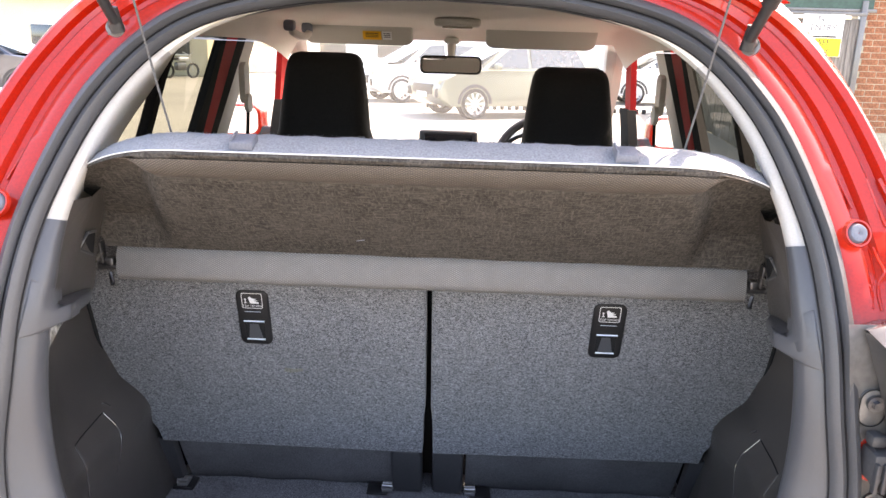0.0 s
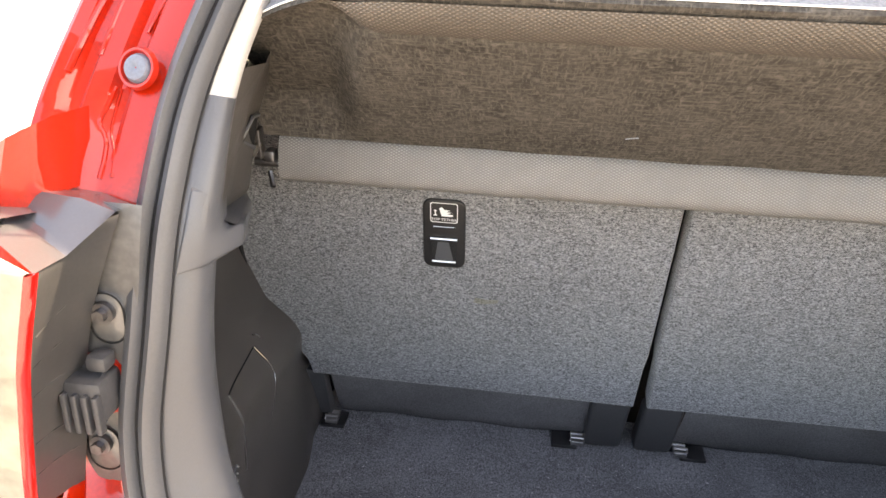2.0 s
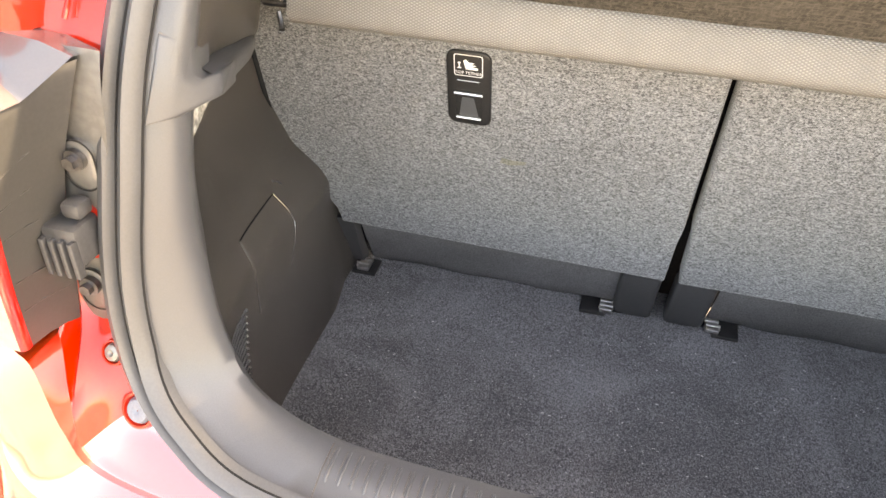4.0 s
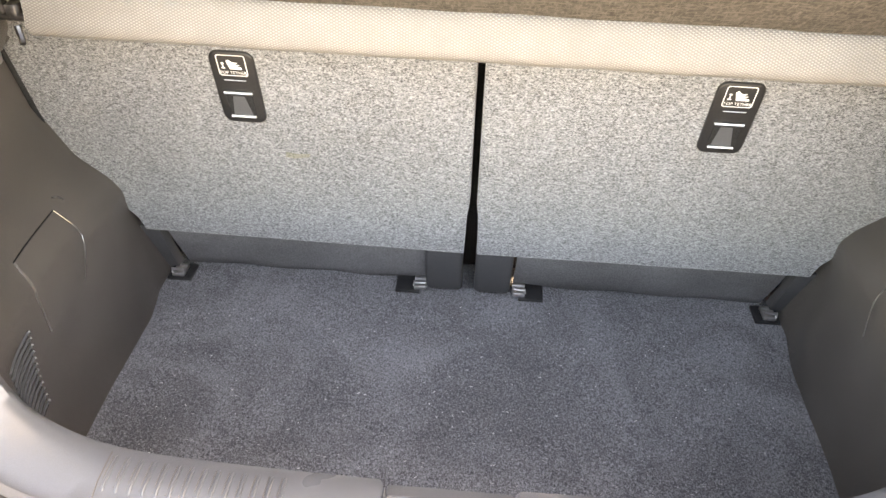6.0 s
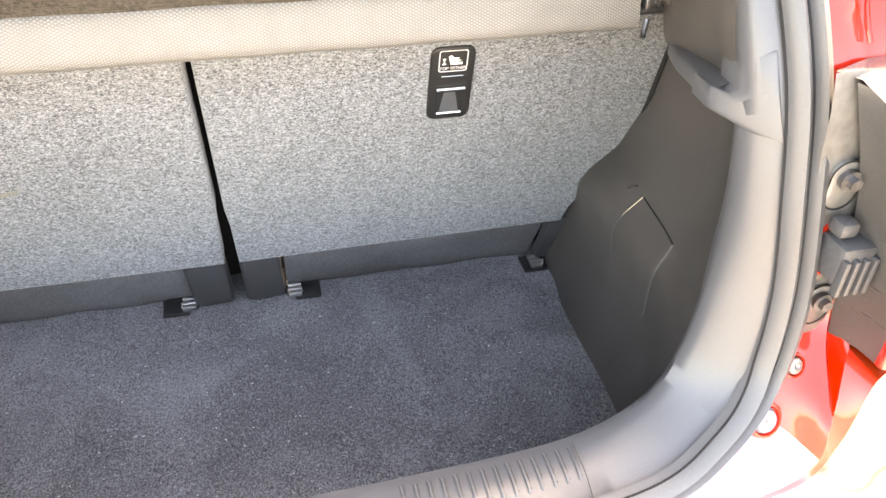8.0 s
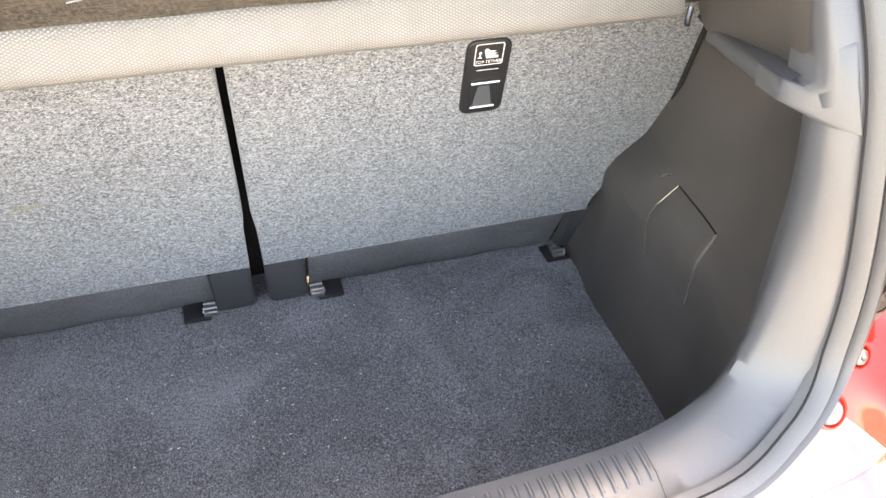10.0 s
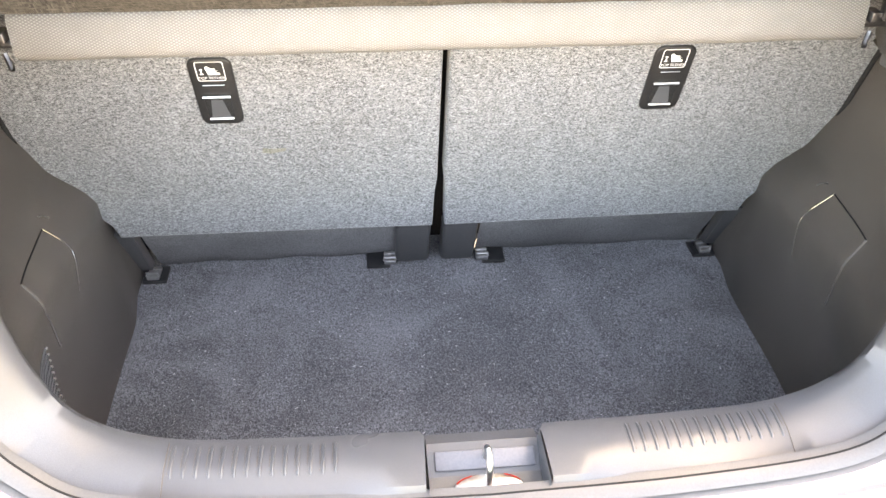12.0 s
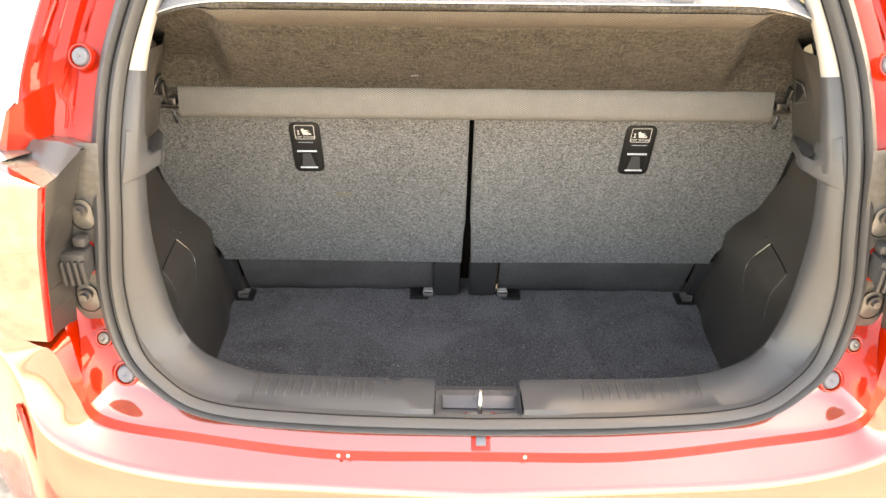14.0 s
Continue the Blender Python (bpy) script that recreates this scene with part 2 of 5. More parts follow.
SEAL_DULL = mat("black_door_seal", (0.012, 0.012, 0.012), 0.9, vary=0.15, grain=200, spec=0.1)
PILLAR = mat("pale_grey_pillar_plastic", (0.50, 0.485, 0.46), 0.6, vary=0.05, grain=500, bump=0.1)
HINGE_PLASTIC = mat("black_hinge_plastic", (0.050, 0.050, 0.053), 0.5, vary=0.12, grain=500, bump=0.15)
SCREEN = mat("dark_screen", (0.012, 0.012, 0.014), 0.12, vary=0.1, grain=100)
ASPHALT = mat("sunlit_asphalt", (0.24, 0.229, 0.204), 0.9, vary=0.3, grain=25, bump=0.6, big=0.25, mottle=(0.32, 0.306, 0.28))
RUBBER = mat("tyre_rubber", (0.02, 0.02, 0.02), 0.75, vary=0.2, grain=80, bump=0.2)
ALLOY = mat("silver_alloy", (0.6, 0.6, 0.62), 0.35, 0.8, vary=0.1, grain=60)
WHITE_PAINT = mat("white_car_paint", (0.72, 0.72, 0.70), 0.3, vary=0.04, grain=300, coat=1.0)
SAGE_PAINT = mat("pale_green_car_paint", (0.17, 0.185, 0.14), 0.3, 0.2, vary=0.05, grain=300, coat=1.0)
DARK_PAINT = mat("dark_blue_car_paint", (0.03, 0.035, 0.05), 0.3, 0.2, vary=0.08, grain=300, coat=1.0)
CAR_GLASS = mat("far_car_glass", (0.03, 0.04, 0.045), 0.06, vary=0.1, grain=10, coat=1.0)
FENCE_WOOD = mat("grey_timber", (0.20, 0.18, 0.155), 0.85, vary=0.35, grain=14, bump=0.5, big=2, stretch=(4, 4, 0.25))
BRICK = mat("red_brick", (0.30, 0.12, 0.06), 0.85, vary=0.3, grain=40, bump=0.4, big=6)
MORTAR = mat("mortar", (0.42, 0.37, 0.27), 0.95, vary=0.15, grain=60, bump=0.4)
RENDER_WALL = mat("cream_wall", (0.62, 0.56, 0.42), 0.85, vary=0.1, grain=20, bump=0.2, big=0.7)
ROOF_SHEET = mat("grey_roof_sheet", (0.35, 0.36, 0.37), 0.5, vary=0.1, grain=10)
GREEN = mat("dark_green_paint", (0.03, 0.075, 0.06), 0.5, vary=0.15, grain=20)
SIGN_WHITE = mat("sign_white", (0.8, 0.8, 0.78), 0.45, vary=0.03, grain=60)
SIGN_YELLOW = mat("sign_yellow", (0.85, 0.72, 0.03), 0.45, vary=0.04, grain=60)
SIGN_BLACK = mat("sign_black", (0.02, 0.02, 0.02), 0.5, vary=0.05, grain=60)
PANE = glass("clear_pane")
PANE_DARK = glass("tinted_pane", (0.27, 0.28, 0.235))
PANE_REAR = glass("rear_pane", (0.80, 0.83, 0.81))
# windscreen pane with the glare put in as a faint pale haze
PANE_HAZE = glass("hazed_pane", (0.93, 0.95, 0.94), haze=0.04)
MIRROR = mat("mirror_silver", (0.9, 0.9, 0.9), 0.02, 1.0, vary=0.0, grain=10)


# ---- shaping helpers ----
def part(name, bm, material, parent=None, label="", smooth=True, auto=40):
    me = bpy.data.meshes.new(name)
    bmesh.ops.recalc_face_normals(bm, faces=bm.faces[:])
    for f in bm.faces:
        f.smooth = smooth
    if smooth and auto < 180:
        for e in bm.edges:
            if len(e.link_faces) == 2 and e.calc_face_angle(0) > radians(auto):
                e.smooth = False
    bm.to_mesh(me)
    bm.free()
    me.materials.append(material)
    ob = new(name, me)
    if parent:
        ob.parent = parent
    if label:
        ob["label"] = label
    return ob


def thing(name, label, category, group="", kind=""):
    ob = new(name)
    ob.empty_display_size = 0.05
    return tagged(ob, label, category, group, kind)


def box(bm, c, s, bevel=0.0, rot=None, seg=2):
    r = bmesh.ops.create_cube(bm, size=1.0)
    vs = r["verts"]
    bmesh.ops.scale(bm, vec=s, verts=vs)
    if bevel:
        es = list({e for v in vs for e in v.link_edges})
        out = bmesh.ops.bevel(bm, geom=es, offset=bevel, segments=seg, affect="EDGES", profile=0.5)
        vs = list({v for f in out["faces"] for v in f.verts} | {v for v in vs if v.is_valid})
    m = Matrix.Translation(c)
    if rot:
        m = m @ Euler([radians(a) for a in rot]).to_matrix().to_4x4()
    bmesh.ops.transform(bm, matrix=m, verts=vs)
    return vs


def cyl(bm, a, b, r, r2=None, n=20):
    a, b = Vector(a), Vector(b)
    d = b - a
    out = bmesh.ops.create_cone(bm, cap_ends=True, segments=n, radius1=r, radius2=r if r2 is None else r2, depth=d.length)
    m = Matrix.Translation((a + b) / 2) @ d.to_track_quat("Z", "Y").to_matrix().to_4x4()
    bmesh.ops.transform(bm, matrix=m, verts=out["verts"])
    return out["verts"]


def loft(bm, rings, closed=False, cap=False):
    rows = [[bm.verts.new(p) for p in ring] for ring in rings]
    n = len(rows[0])
    for a, b in zip(rows, rows[1:]):
        for i in range(n if closed else n - 1):
            j = (i + 1) % n
            try:
                bm.faces.new((a[i], a[j], b[j], b[i]))
            except ValueError:
                pass
    if cap:
        bm.faces.new(rows[0])
        bm.faces.new(rows[-1])
    return rows


def tube(bm, pts, r, n=10):
    pts = [Vector(p) for p in pts]
    rings = []
    for i, p in enumerate(pts):
        d = (pts[min(i + 1, len(pts) - 1)] - pts[max(i - 1, 0)]).normalized()
        q = d.to_track_quat("Z", "Y")
        rings.append([p + q @ Vector((r * math.cos(k * math.tau / n), r * math.sin(k * math.tau / n), 0)) for k in range(n)])
    loft(bm, rings, closed=True, cap=True)


def plate(bm, outline, thick, to_world, bevel=0.0, seg=2):
    """A flat outline in (u, v), given depth w from 0 to thick, laid out by to_world((u, v, w)); its rim is rounded."""
    n = len(outline)
    us = np.array(outline, float)

    def inset(d):
        out = []
        for i in range(n):
            a, b, c = us[i - 1], us[i], us[(i + 1) % n]
            e1, e2 = (b - a) / (np.linalg.norm(b - a) + 1e-9), (c - b) / (np.linalg.norm(c - b) + 1e-9)
            nn = np.array([-(e1[1] + e2[1]), e1[0] + e2[0]])
            ln = np.linalg.norm(nn)
            nn = nn / ln if ln > 1e-6 else np.array([-e1[1], e1[0]])
            out.append(b + nn * d)
        return out

    area = 0.5 * sum(us[i - 1][0] * us[i][1] - us[i][0] * us[i - 1][1] for i in range(n))
    sgn = 1 if area > 0 else -1
    rings = []
    if bevel:
        for k in range(seg + 1):
            a = math.pi / 2 * k / seg
            rings.append([to_world((p[0], p[1], bevel * (1 - math.sin(a)))) for p in inset(sgn * bevel * (1 - math.cos(a)))])
        rings.reverse()
    else:
        rings.append([to_world((p[0], p[1], 0)) for p in us])
    rings.append([to_world((p[0], p[1], thick)) for p in us])
    loft(bm, rings, closed=True, cap=True)


def rounded(w, h, r, n=6, cx=0.0, cy=0.0):
    out = []
    for qx, qy, a0 in ((1, 1, 0), (-1, 1, 90), (-1, -1, 180), (1, -1, 270)):
        for k in range(n + 1):
            a = radians(a0 + 90 * k / n)
            out.append((cx + qx * (w / 2 - r) + r * math.cos(a), cy + qy * (h / 2 - r) + r * math.sin(a)))
    return out


def spline(ctrl, per=8):
    """A smooth line through control points."""
    c = [Vector(p) for p in ctrl]
    c = [c[0] * 2 - c[1]] + c + [c[-1] * 2 - c[-2]]
    out = []
    for i in range(1, len(c) - 2):
        for k in range(per):
            t = k / per
            out.append(0.5 * (2 * c[i] + (c[i + 1] - c[i - 1]) * t + (2 * c[i - 1] - 5 * c[i] + 4 * c[i + 1] - c[i + 2]) * t * t + (3 * c[i] - c[i - 1] - 3 * c[i + 1] + c[i + 2]) * t ** 3))
    out.append(c[-2])
    return out


def mx(p, side):
    return Vector((p[0] * side, p[1], p[2]))


# ---- the tailgate opening: lines from the middle of the sill up one side to the middle of the roof ----
SEAL_LINE = [(0, .700, .771), (.20, .703, .774), (.36, .712, .785), (.44, .733, .818), (.487, .757, .870), (.498, .772, .95), (.487, .786, 1.045),
             (.480, .820, 1.145), (.466, .885, 1.25), (.415, .955, 1.37), (.325, 1.01, 1.458), (.18, 1.045, 1.50), (0, 1.055, 1.512)]
JAMB_LINE = [(0, .679, .752), (.20, .679, .7545), (.38, .694, .768), (.498, .699, .793), (.520, .712, .845), (.545, .778, .905), (.556, .790, 1.05),
             (.557, .792, 1.165), (.556, .880, 1.262), (.500, .960, 1.395), (.40, 1.0, 1.49), (.22, 1.03, 1.545), (0, 1.035, 1.558)]
TRIM_LINE = [(0, .766, .799), (.19, .768, .801), (.31, .775, .804), (.384, .789, .826), (.418, .802, .872), (.433, .812, .940), (.437, .822, 1.03),
             (.431, .848, 1.135), (.424, .905, 1.235), (.382, .98, 1.345), (.30, 1.03, 1.43), (.17, 1.062, 1.472), (0, 1.072, 1.483)]
PER = 10
S_HALF, J_HALF, T_HALF = spline(SEAL_LINE, PER), spline(JAMB_LINE, PER), spline(TRIM_LINE, PER)


def whole(half):
    """Both sides of a line that begins and ends in the middle: right side up, left side down."""
    return [mx(p, 1) for p in half] + [mx(p, -1) for p in half[-2:0:-1]]


def shifted(half, out, deep):
    """The line moved outwards in its own sheet and inwards to the car's front."""
    pts = []
    for i, p in enumerate(half):
        a, b = half[max(i - 1, 0)].copy(), half[min(i + 1, len(half) - 1)].copy()
        if i == 0:
            a = mx(half[1], -1)
        if i == len(half) - 1:
            b = mx(half[-2], -1)
        tan = (b - a).normalized()
        fwd = Vector((0, 1, 0))
        nrm = tan.cross(fwd).normalized()
        fwd2 = nrm.cross(tan).normalized()
        if fwd2.y < 0:
            fwd2 = -fwd2
        if nrm.dot(p - Vector((0, p.y, 1.12))) < 0:
            nrm = -nrm
        pts.append(p + nrm * out + fwd2 * deep)
    return pts


def slimmed(half, out, deep):
    """As shifted, but a lower seal along the sill than up the sides."""
    full_, low_ = shifted(half, out, deep), shifted(half, out * .66, deep)
    return [b.lerp(a, max(0, min(1, (p.z - .79) / .09))) for a, b, p in zip(full_, low_, half)]


def blend(a, b, t):
    return [p.lerp(q, t) for p, q in zip(a, b)]


car = thing("hatchback_car", "glossy red small hatchback with its tailgate open, parked on asphalt", "car")
# Red shut face round the opening, with two pressed grooves
rings = [shifted(S_HALF, 0.016, 0.02), shifted(S_HALF, .006, .012)]
for t, d in ((0.04, 0.0), (0.14, 0.0), (0.30, 0.004), (0.36, 0.011), (0.44, 0.011), (0.50, 0.004), (0.66, 0.003), (0.72, 0.010), (0.80, 0.009), (0.86, 0.0), (0.96, -0.002), (1.0, 0.0)):
    line = blend(S_HALF, J_HALF, t)
    low = 0.020 * math.sin(math.pi * min(1, max(0, (t - 0.05) / 0.85))) ** 0.5 if 0.05 < t < 0.9 else 0.0
    r = []
    for p in line:
        k = max(0.0, min(1.0, (p.z - 1.12) / 0.1))
        q = max(0.0, min(1.0, (p.z - 0.775) / 0.03)) * max(0.0, min(1.0, (1.0 - p.z) / 0.08))
        r.append(p + Vector((0, 1.3 * d * k + low * q, 0)))
    rings.append(r)
bm = bmesh.new()
low_end = 34
loft(bm, [[mx(p, 1) for p in r[low_end:]] + [mx(p, -1) for p in r[-2:low_end - 1:-1]] for r in rings])
shut_face = part("shut_face", bm, RED_IN, car, "glossy red painted shut face with pressed grooves", auto=35)

# sill ledge split off to take the body-red copy with whitened sky reflections
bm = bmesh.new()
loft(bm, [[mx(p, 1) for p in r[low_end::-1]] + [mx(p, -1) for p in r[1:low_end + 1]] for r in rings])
part("sill_face", bm, RED_SKY_GLOSS, car, "glossy red painted ledge under the sill", auto=28)

# Two-lobed rubber seal
prof = [(0.004, 0.014), (0.003, -0.004), (-0.001, -0.012), (-0.007, -0.015), (-0.0118, -0.008), (-0.0135, 0.003), (-0.0152, -0.008), (-0.021, -0.013), (-0.026, -0.009), (-0.030, -0.001), (-0.031, 0.010)]
bm = bmesh.new()
seal_rings = [slimmed(S_HALF, o, d) for o, d in prof]
deep = shifted(S_HALF, -0.031, 0.034)
seal_rings[-1] = [p.lerp(q, max(0, min(1, (p.z - 1.0) / .2))) for p, q in zip(seal_rings[-1], deep)]
loft(bm, [whole(r) for r in seal_rings], closed=True)
seal_ob = part("weatherstrip", bm, SEAL, car, "dark grey two-lobed rubber seal round the opening", auto=38)


# thin near-black tubes draw the shade in the seal's groove and joint
for o, d, lb in ((-.0135, -.0065, "dark groove between the lobes"), (-.0305, .0005, "dark joint between seal and trim")):
    bm = bmesh.new()
    line = whole(slimmed(S_HALF, o, d))
    tube(bm, line + line[:1], .0011, 6)
    part("crevice_shade", bm, CREVICE_SHADE, seal_ob, lb)

# Lining between the seal and the inside: dark below, pale above
def stretch(rings, lo, hi):
    """The rings between two places along their length."""
    return [r[lo:hi + 1] for r in rings]


A = slimmed(S_HALF, -0.024, 0.004)


def liner_line(t, inn, fall):
    """A line of the lining between seal and inside. At the sides it swells inwards by inn; along the sill it lies level
    with the inner edge, less fall, but for the flat pads beside the striker."""
    out = []
    for a, e in zip(A, T_HALF):
        p = a.lerp(e, t)
        k = max(0, min(1, (p.z - 0.80) / 0.09))
        c = max(0, min(1, (abs(p.x) - .105) / .035))
        flat = e.z + .0012 - fall * (.25 + .75 * c * c * (3 - 2 * c))
        out.append(Vector((p.x - inn * k, p.y - 0.004 * k, flat * (1 - k) + p.z * k)))
    return out


B1, B2, B3 = liner_line(.10, 0.004, .0100), liner_line(.50, 0.008, .0006), liner_line(.80, 0.005, 0)
T2 = [p + Vector((0.004 * (1 if p.x > 0.02 else 0), 0.010, -0.004)) for p in T_HALF]
# behind the sill the lining drops to the floor; at the sides it runs out to the side trim
DROP = []
for p in T_HALF:
    k = max(0, min(1, (p.z - 0.80) / 0.16))
    DROP.append(Vector((p.x * (1 + 0.10 * (1 - k)) + 0.016 * k, p.y + 0.03, 0.57 * (1 - k) + p.z * k)))
liner = [A, B1, B2, B3, T_HALF, T2, DROP]
for side in (1, -1):
    bm = bmesh.new()
    loft(bm, [[mx(p, side) for p in r] for r in stretch(liner, 3, 26)])
    ob = part("sill_trim", bm, TRIM, car, "dark grey grained plastic loading sill trim", auto=50)
    bm = bmesh.new()
    loft(bm, [[mx(p, side) for p in r] for r in stretch(liner, 26, 77)])
    part("pillar_trim", bm, TRIM, car, "dark grey plastic lower pillar trim", auto=50)
# recess for the striker in the middle of the sill
bm = bmesh.new()
W = 0.058
bed = [(.704, .772), (.711, .757), (.742, .764), (.764, .7765), (.772, .779), (.788, .773), (.797, .68), (.80, .57)]
loft(bm, [[(-W, y, z) for y, z in bed], [(W, y, z) for y, z in bed]])
for x in (-W, W):
    loft(bm, [[(x, y, .800) for y in (.704, .72, .745, .766)], [(x, .704, .772), (x, .711, .757), (x, .742, .764), (x, .772, .770)], [(x, .72, .70), (x, .73, .70), (x, .75, .70), (x, .79, .60)]])
recess = part("striker_recess", bm, TRIM, car, "recess in the sill trim for the lock striker", smooth=False)
bm = bmesh.new()
box(bm, (0.002, .7535, .7735), (.102, .019, .003), .001, rot=(30, 0, 0))
part("recess_plate", bm, PLATE_GREY, recess, "smooth grey plate at the back of the recess")
bm = bmesh.new()
tube(bm, [(0.003, .727, .755), (0.003, .729, .788), (0.003, .735, .797), (0.003, .745, .799), (0.003, .752, .794), (0.003, .756, .765)], 0.0034)
part("striker", bm, METAL, recess, "bright steel lock striker loop")
bm = bmesh.new()
plate(bm, [(0.034 * math.cos(a / 12 * math.pi), 0.012 * math.sin(a / 12 * math.pi)) for a in range(24)], .003, lambda p: Vector((0.003 + p[0], .728 + p[1], .7655 - p[2] + .2 * p[1])), .001)
sp = part("striker_plate", bm, METAL, recess, "worn steel striker base plate")
for a0, a1 in ((1, 4), (8, 11)):
    bm = bmesh.new()
    tube(bm, [(0.003 + 0.033 * math.cos(a / 12 * math.pi), .728 + 0.0115 * math.sin(a / 12 * math.pi), .766 + .0023 * math.sin(a / 12 * math.pi)) for a in range(a0, a1 + 1)], .0007, 6)
    part("plate_edge", bm, RED_IN, sp, "red paint left on the plate edge")

# worn ribs across the sill, and the seam beside them
def at_x(line, x):
    j = max(i for i in range(len(line) // 2) if line[i].x <= x)
    return line[j].lerp(line[j + 1], (x - line[j].x) / (line[j + 1].x - line[j].x))


for side in (1, -1):
    for i in range(14):
        x = 0.146 + i * 0.0120
        a, b, c, d = at_x(B1, x), at_x(B2, x), at_x(B3, x), at_x(T_HALF, x)
        up_by = Vector((0, 0, 0.0004))
        bm = bmesh.new()
        tube(bm, [mx(p + up_by, side) for p in (b.lerp(a, .22) - up_by * 4, b.lerp(a, .12) + up_by, b.lerp(c, .2) + up_by, b.lerp(c, .6), c, c.lerp(d, .5), c.lerp(d, .85) - up_by * 4)], .0013, 10)
        part("rib", bm, TRIM, car)
        # darker hairline draws the shade in the groove beside each rib
        bm = bmesh.new()
        tube(bm, [mx(p + Vector((.0034, 0, .0001)), side) for p in (b.lerp(a, .10), b.lerp(c, .5), c, c.lerp(d, .8))], .0005, 5)
        part("rib_shade_line", bm, TRIM_SIDE, car)
    bm = bmesh.new()
    tube(bm, [mx(at_x(L_, .3085) + Vector((0, 0, .0002)), side) for L_ in (B1, B2, B3, T_HALF)], .0007, 6)
    part("trim_seam", bm, TRIM_SIDE, car, "fine seam in the sill trim")

# ---- boot side trim with wheel housing ----
ZL = [.575, .64, .72, .785, .812, .85, .93, 1.0, 1.09]
SEC = {.835: [.425, .435, .445, .452, .455, .458, .462, .465, .462], .90: [.474, .482, .484, .480, .479, .488, .505, .512, .515], 1.0: [.480, .490, .497, .492, .492, .515, .548, .558, .568], 1.20: [.484, .490, .495, .496, .509, .542, .566, .567, .572], 1.28: [.487, .490, .496, .500, .513, .547, .572, .574, .58]}


def wall_x(y, z):
    ys = sorted(SEC)
    v = [np.interp(z, ZL, SEC[k]) for k in ys]
    # the housing turns outwards just before the seat back
    turn = max(0, min(1, (.80 - z) / .05)) * min(.010, 20 * max(0, y - 1.208) ** 2)
    return float(np.interp(y, ys, v)) + turn


for side, nm in ((1, "right"), (-1, "left")):
    trim = thing("boot_side_trim", "dark grey grained plastic boot side trim over the wheel housing", "car trim", "boot side trims")
    bm = bmesh.new()
    ys = np.linspace(.835, 1.33, 28)
    zs = np.concatenate([np.linspace(.572, .78, 12), np.linspace(.785, .87, 15), np.linspace(.89, 1.09, 10)])

    def soft_x(y, z):
        return sum(wall_x(y + dy, z + dz) for dy in (-.022, 0, .022) for dz in (-.005, 0, .005)) / 9

    loft(bm, [[Vector((side * soft_x(y, z), y, z)) for z in zs] for y in ys])
    part("panel", bm, TRIM_SIDE, trim, auto=60)
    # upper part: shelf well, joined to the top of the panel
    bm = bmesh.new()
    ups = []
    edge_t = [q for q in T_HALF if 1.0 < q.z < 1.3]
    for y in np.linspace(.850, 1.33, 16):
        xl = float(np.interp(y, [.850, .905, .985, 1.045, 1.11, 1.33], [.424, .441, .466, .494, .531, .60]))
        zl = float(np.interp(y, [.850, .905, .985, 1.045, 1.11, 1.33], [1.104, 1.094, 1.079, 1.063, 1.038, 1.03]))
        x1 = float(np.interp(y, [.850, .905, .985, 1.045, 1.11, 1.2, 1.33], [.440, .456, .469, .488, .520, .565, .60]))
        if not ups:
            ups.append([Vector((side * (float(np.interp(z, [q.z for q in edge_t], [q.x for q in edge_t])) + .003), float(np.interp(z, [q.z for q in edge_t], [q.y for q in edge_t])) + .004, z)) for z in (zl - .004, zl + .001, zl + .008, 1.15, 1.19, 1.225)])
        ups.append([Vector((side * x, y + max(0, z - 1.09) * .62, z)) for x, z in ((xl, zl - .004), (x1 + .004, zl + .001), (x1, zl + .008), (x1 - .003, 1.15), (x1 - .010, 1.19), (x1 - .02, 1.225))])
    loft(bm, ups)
    # darker side plastic puts the shade of the shelf well into the colour
    part("upper_panel", bm, TRIM_SIDE, trim, "upper trim beside the shelf, darkened for the shade there")
    # pale L-shaped lip at the rear of the ledge, and the ledge that runs forward from it
    lip_out = [(.4535, 1.0835), (.436, 1.0855), (.4200, 1.089), (.4210, 1.106), (.4275, 1.1065), (.4305, 1.112), (.431, 1.128), (.432, 1.142), (.446, 1.147), (.4495, 1.12)]
    bm = bmesh.new()
    plate(bm, lip_out, .05, lambda p: Vector((side * (p[0] + .5 * max(0, p[2] - .02)), .798 + max(0, .452 - p[0]) * .9 + max(0, .436 - p[0]) * 1.7 + (p[1] - 1.085) * .34 + p[2], p[1] - max(0, p[2] - .01) * .25)), .004, 3)
    part("ledge_lip", bm, TRIM, trim, "pale grey plastic L-shaped lip", auto=60)
    bm = bmesh.new()
    path = [(.422, .856, 1.106), (.437, .905, 1.096), (.462, .985, 1.081), (.490, 1.045, 1.065), (.528, 1.11, 1.040)]
    loft(bm, [[Vector((side * (x + dx), y + .25 * dx, z + dz)) for dx, dz in ((.10, .012), (.016, .002), (.004, 0), (.0012, -.0014), (0, -.005), (.001, -.014), (.004, -.018), (.10, -.030))] for x, y, z in path])
    part("shelf_ledge", bm, TRIM, trim, "grey plastic ledge with rounded edge", auto=60)
    # slot for the shelf's pivot, its shade a flat black face, with a moulded rim
    slot_line = [Vector((side * x, y, z)) for x, y, z in ((.4585, .962, 1.146), (.4490, .968, 1.168), (.4600, 1.012, 1.160), (.4690, 1.018, 1.124))]
    bm = bmesh.new()
    loft(bm, [[slot_line[0], slot_line[1]], [slot_line[3], slot_line[2]]])
    slot_face = part("pivot_slot", bm, CREVICE_SHADE, trim, "slot for the shelf pivot, its shade drawn as a black face")
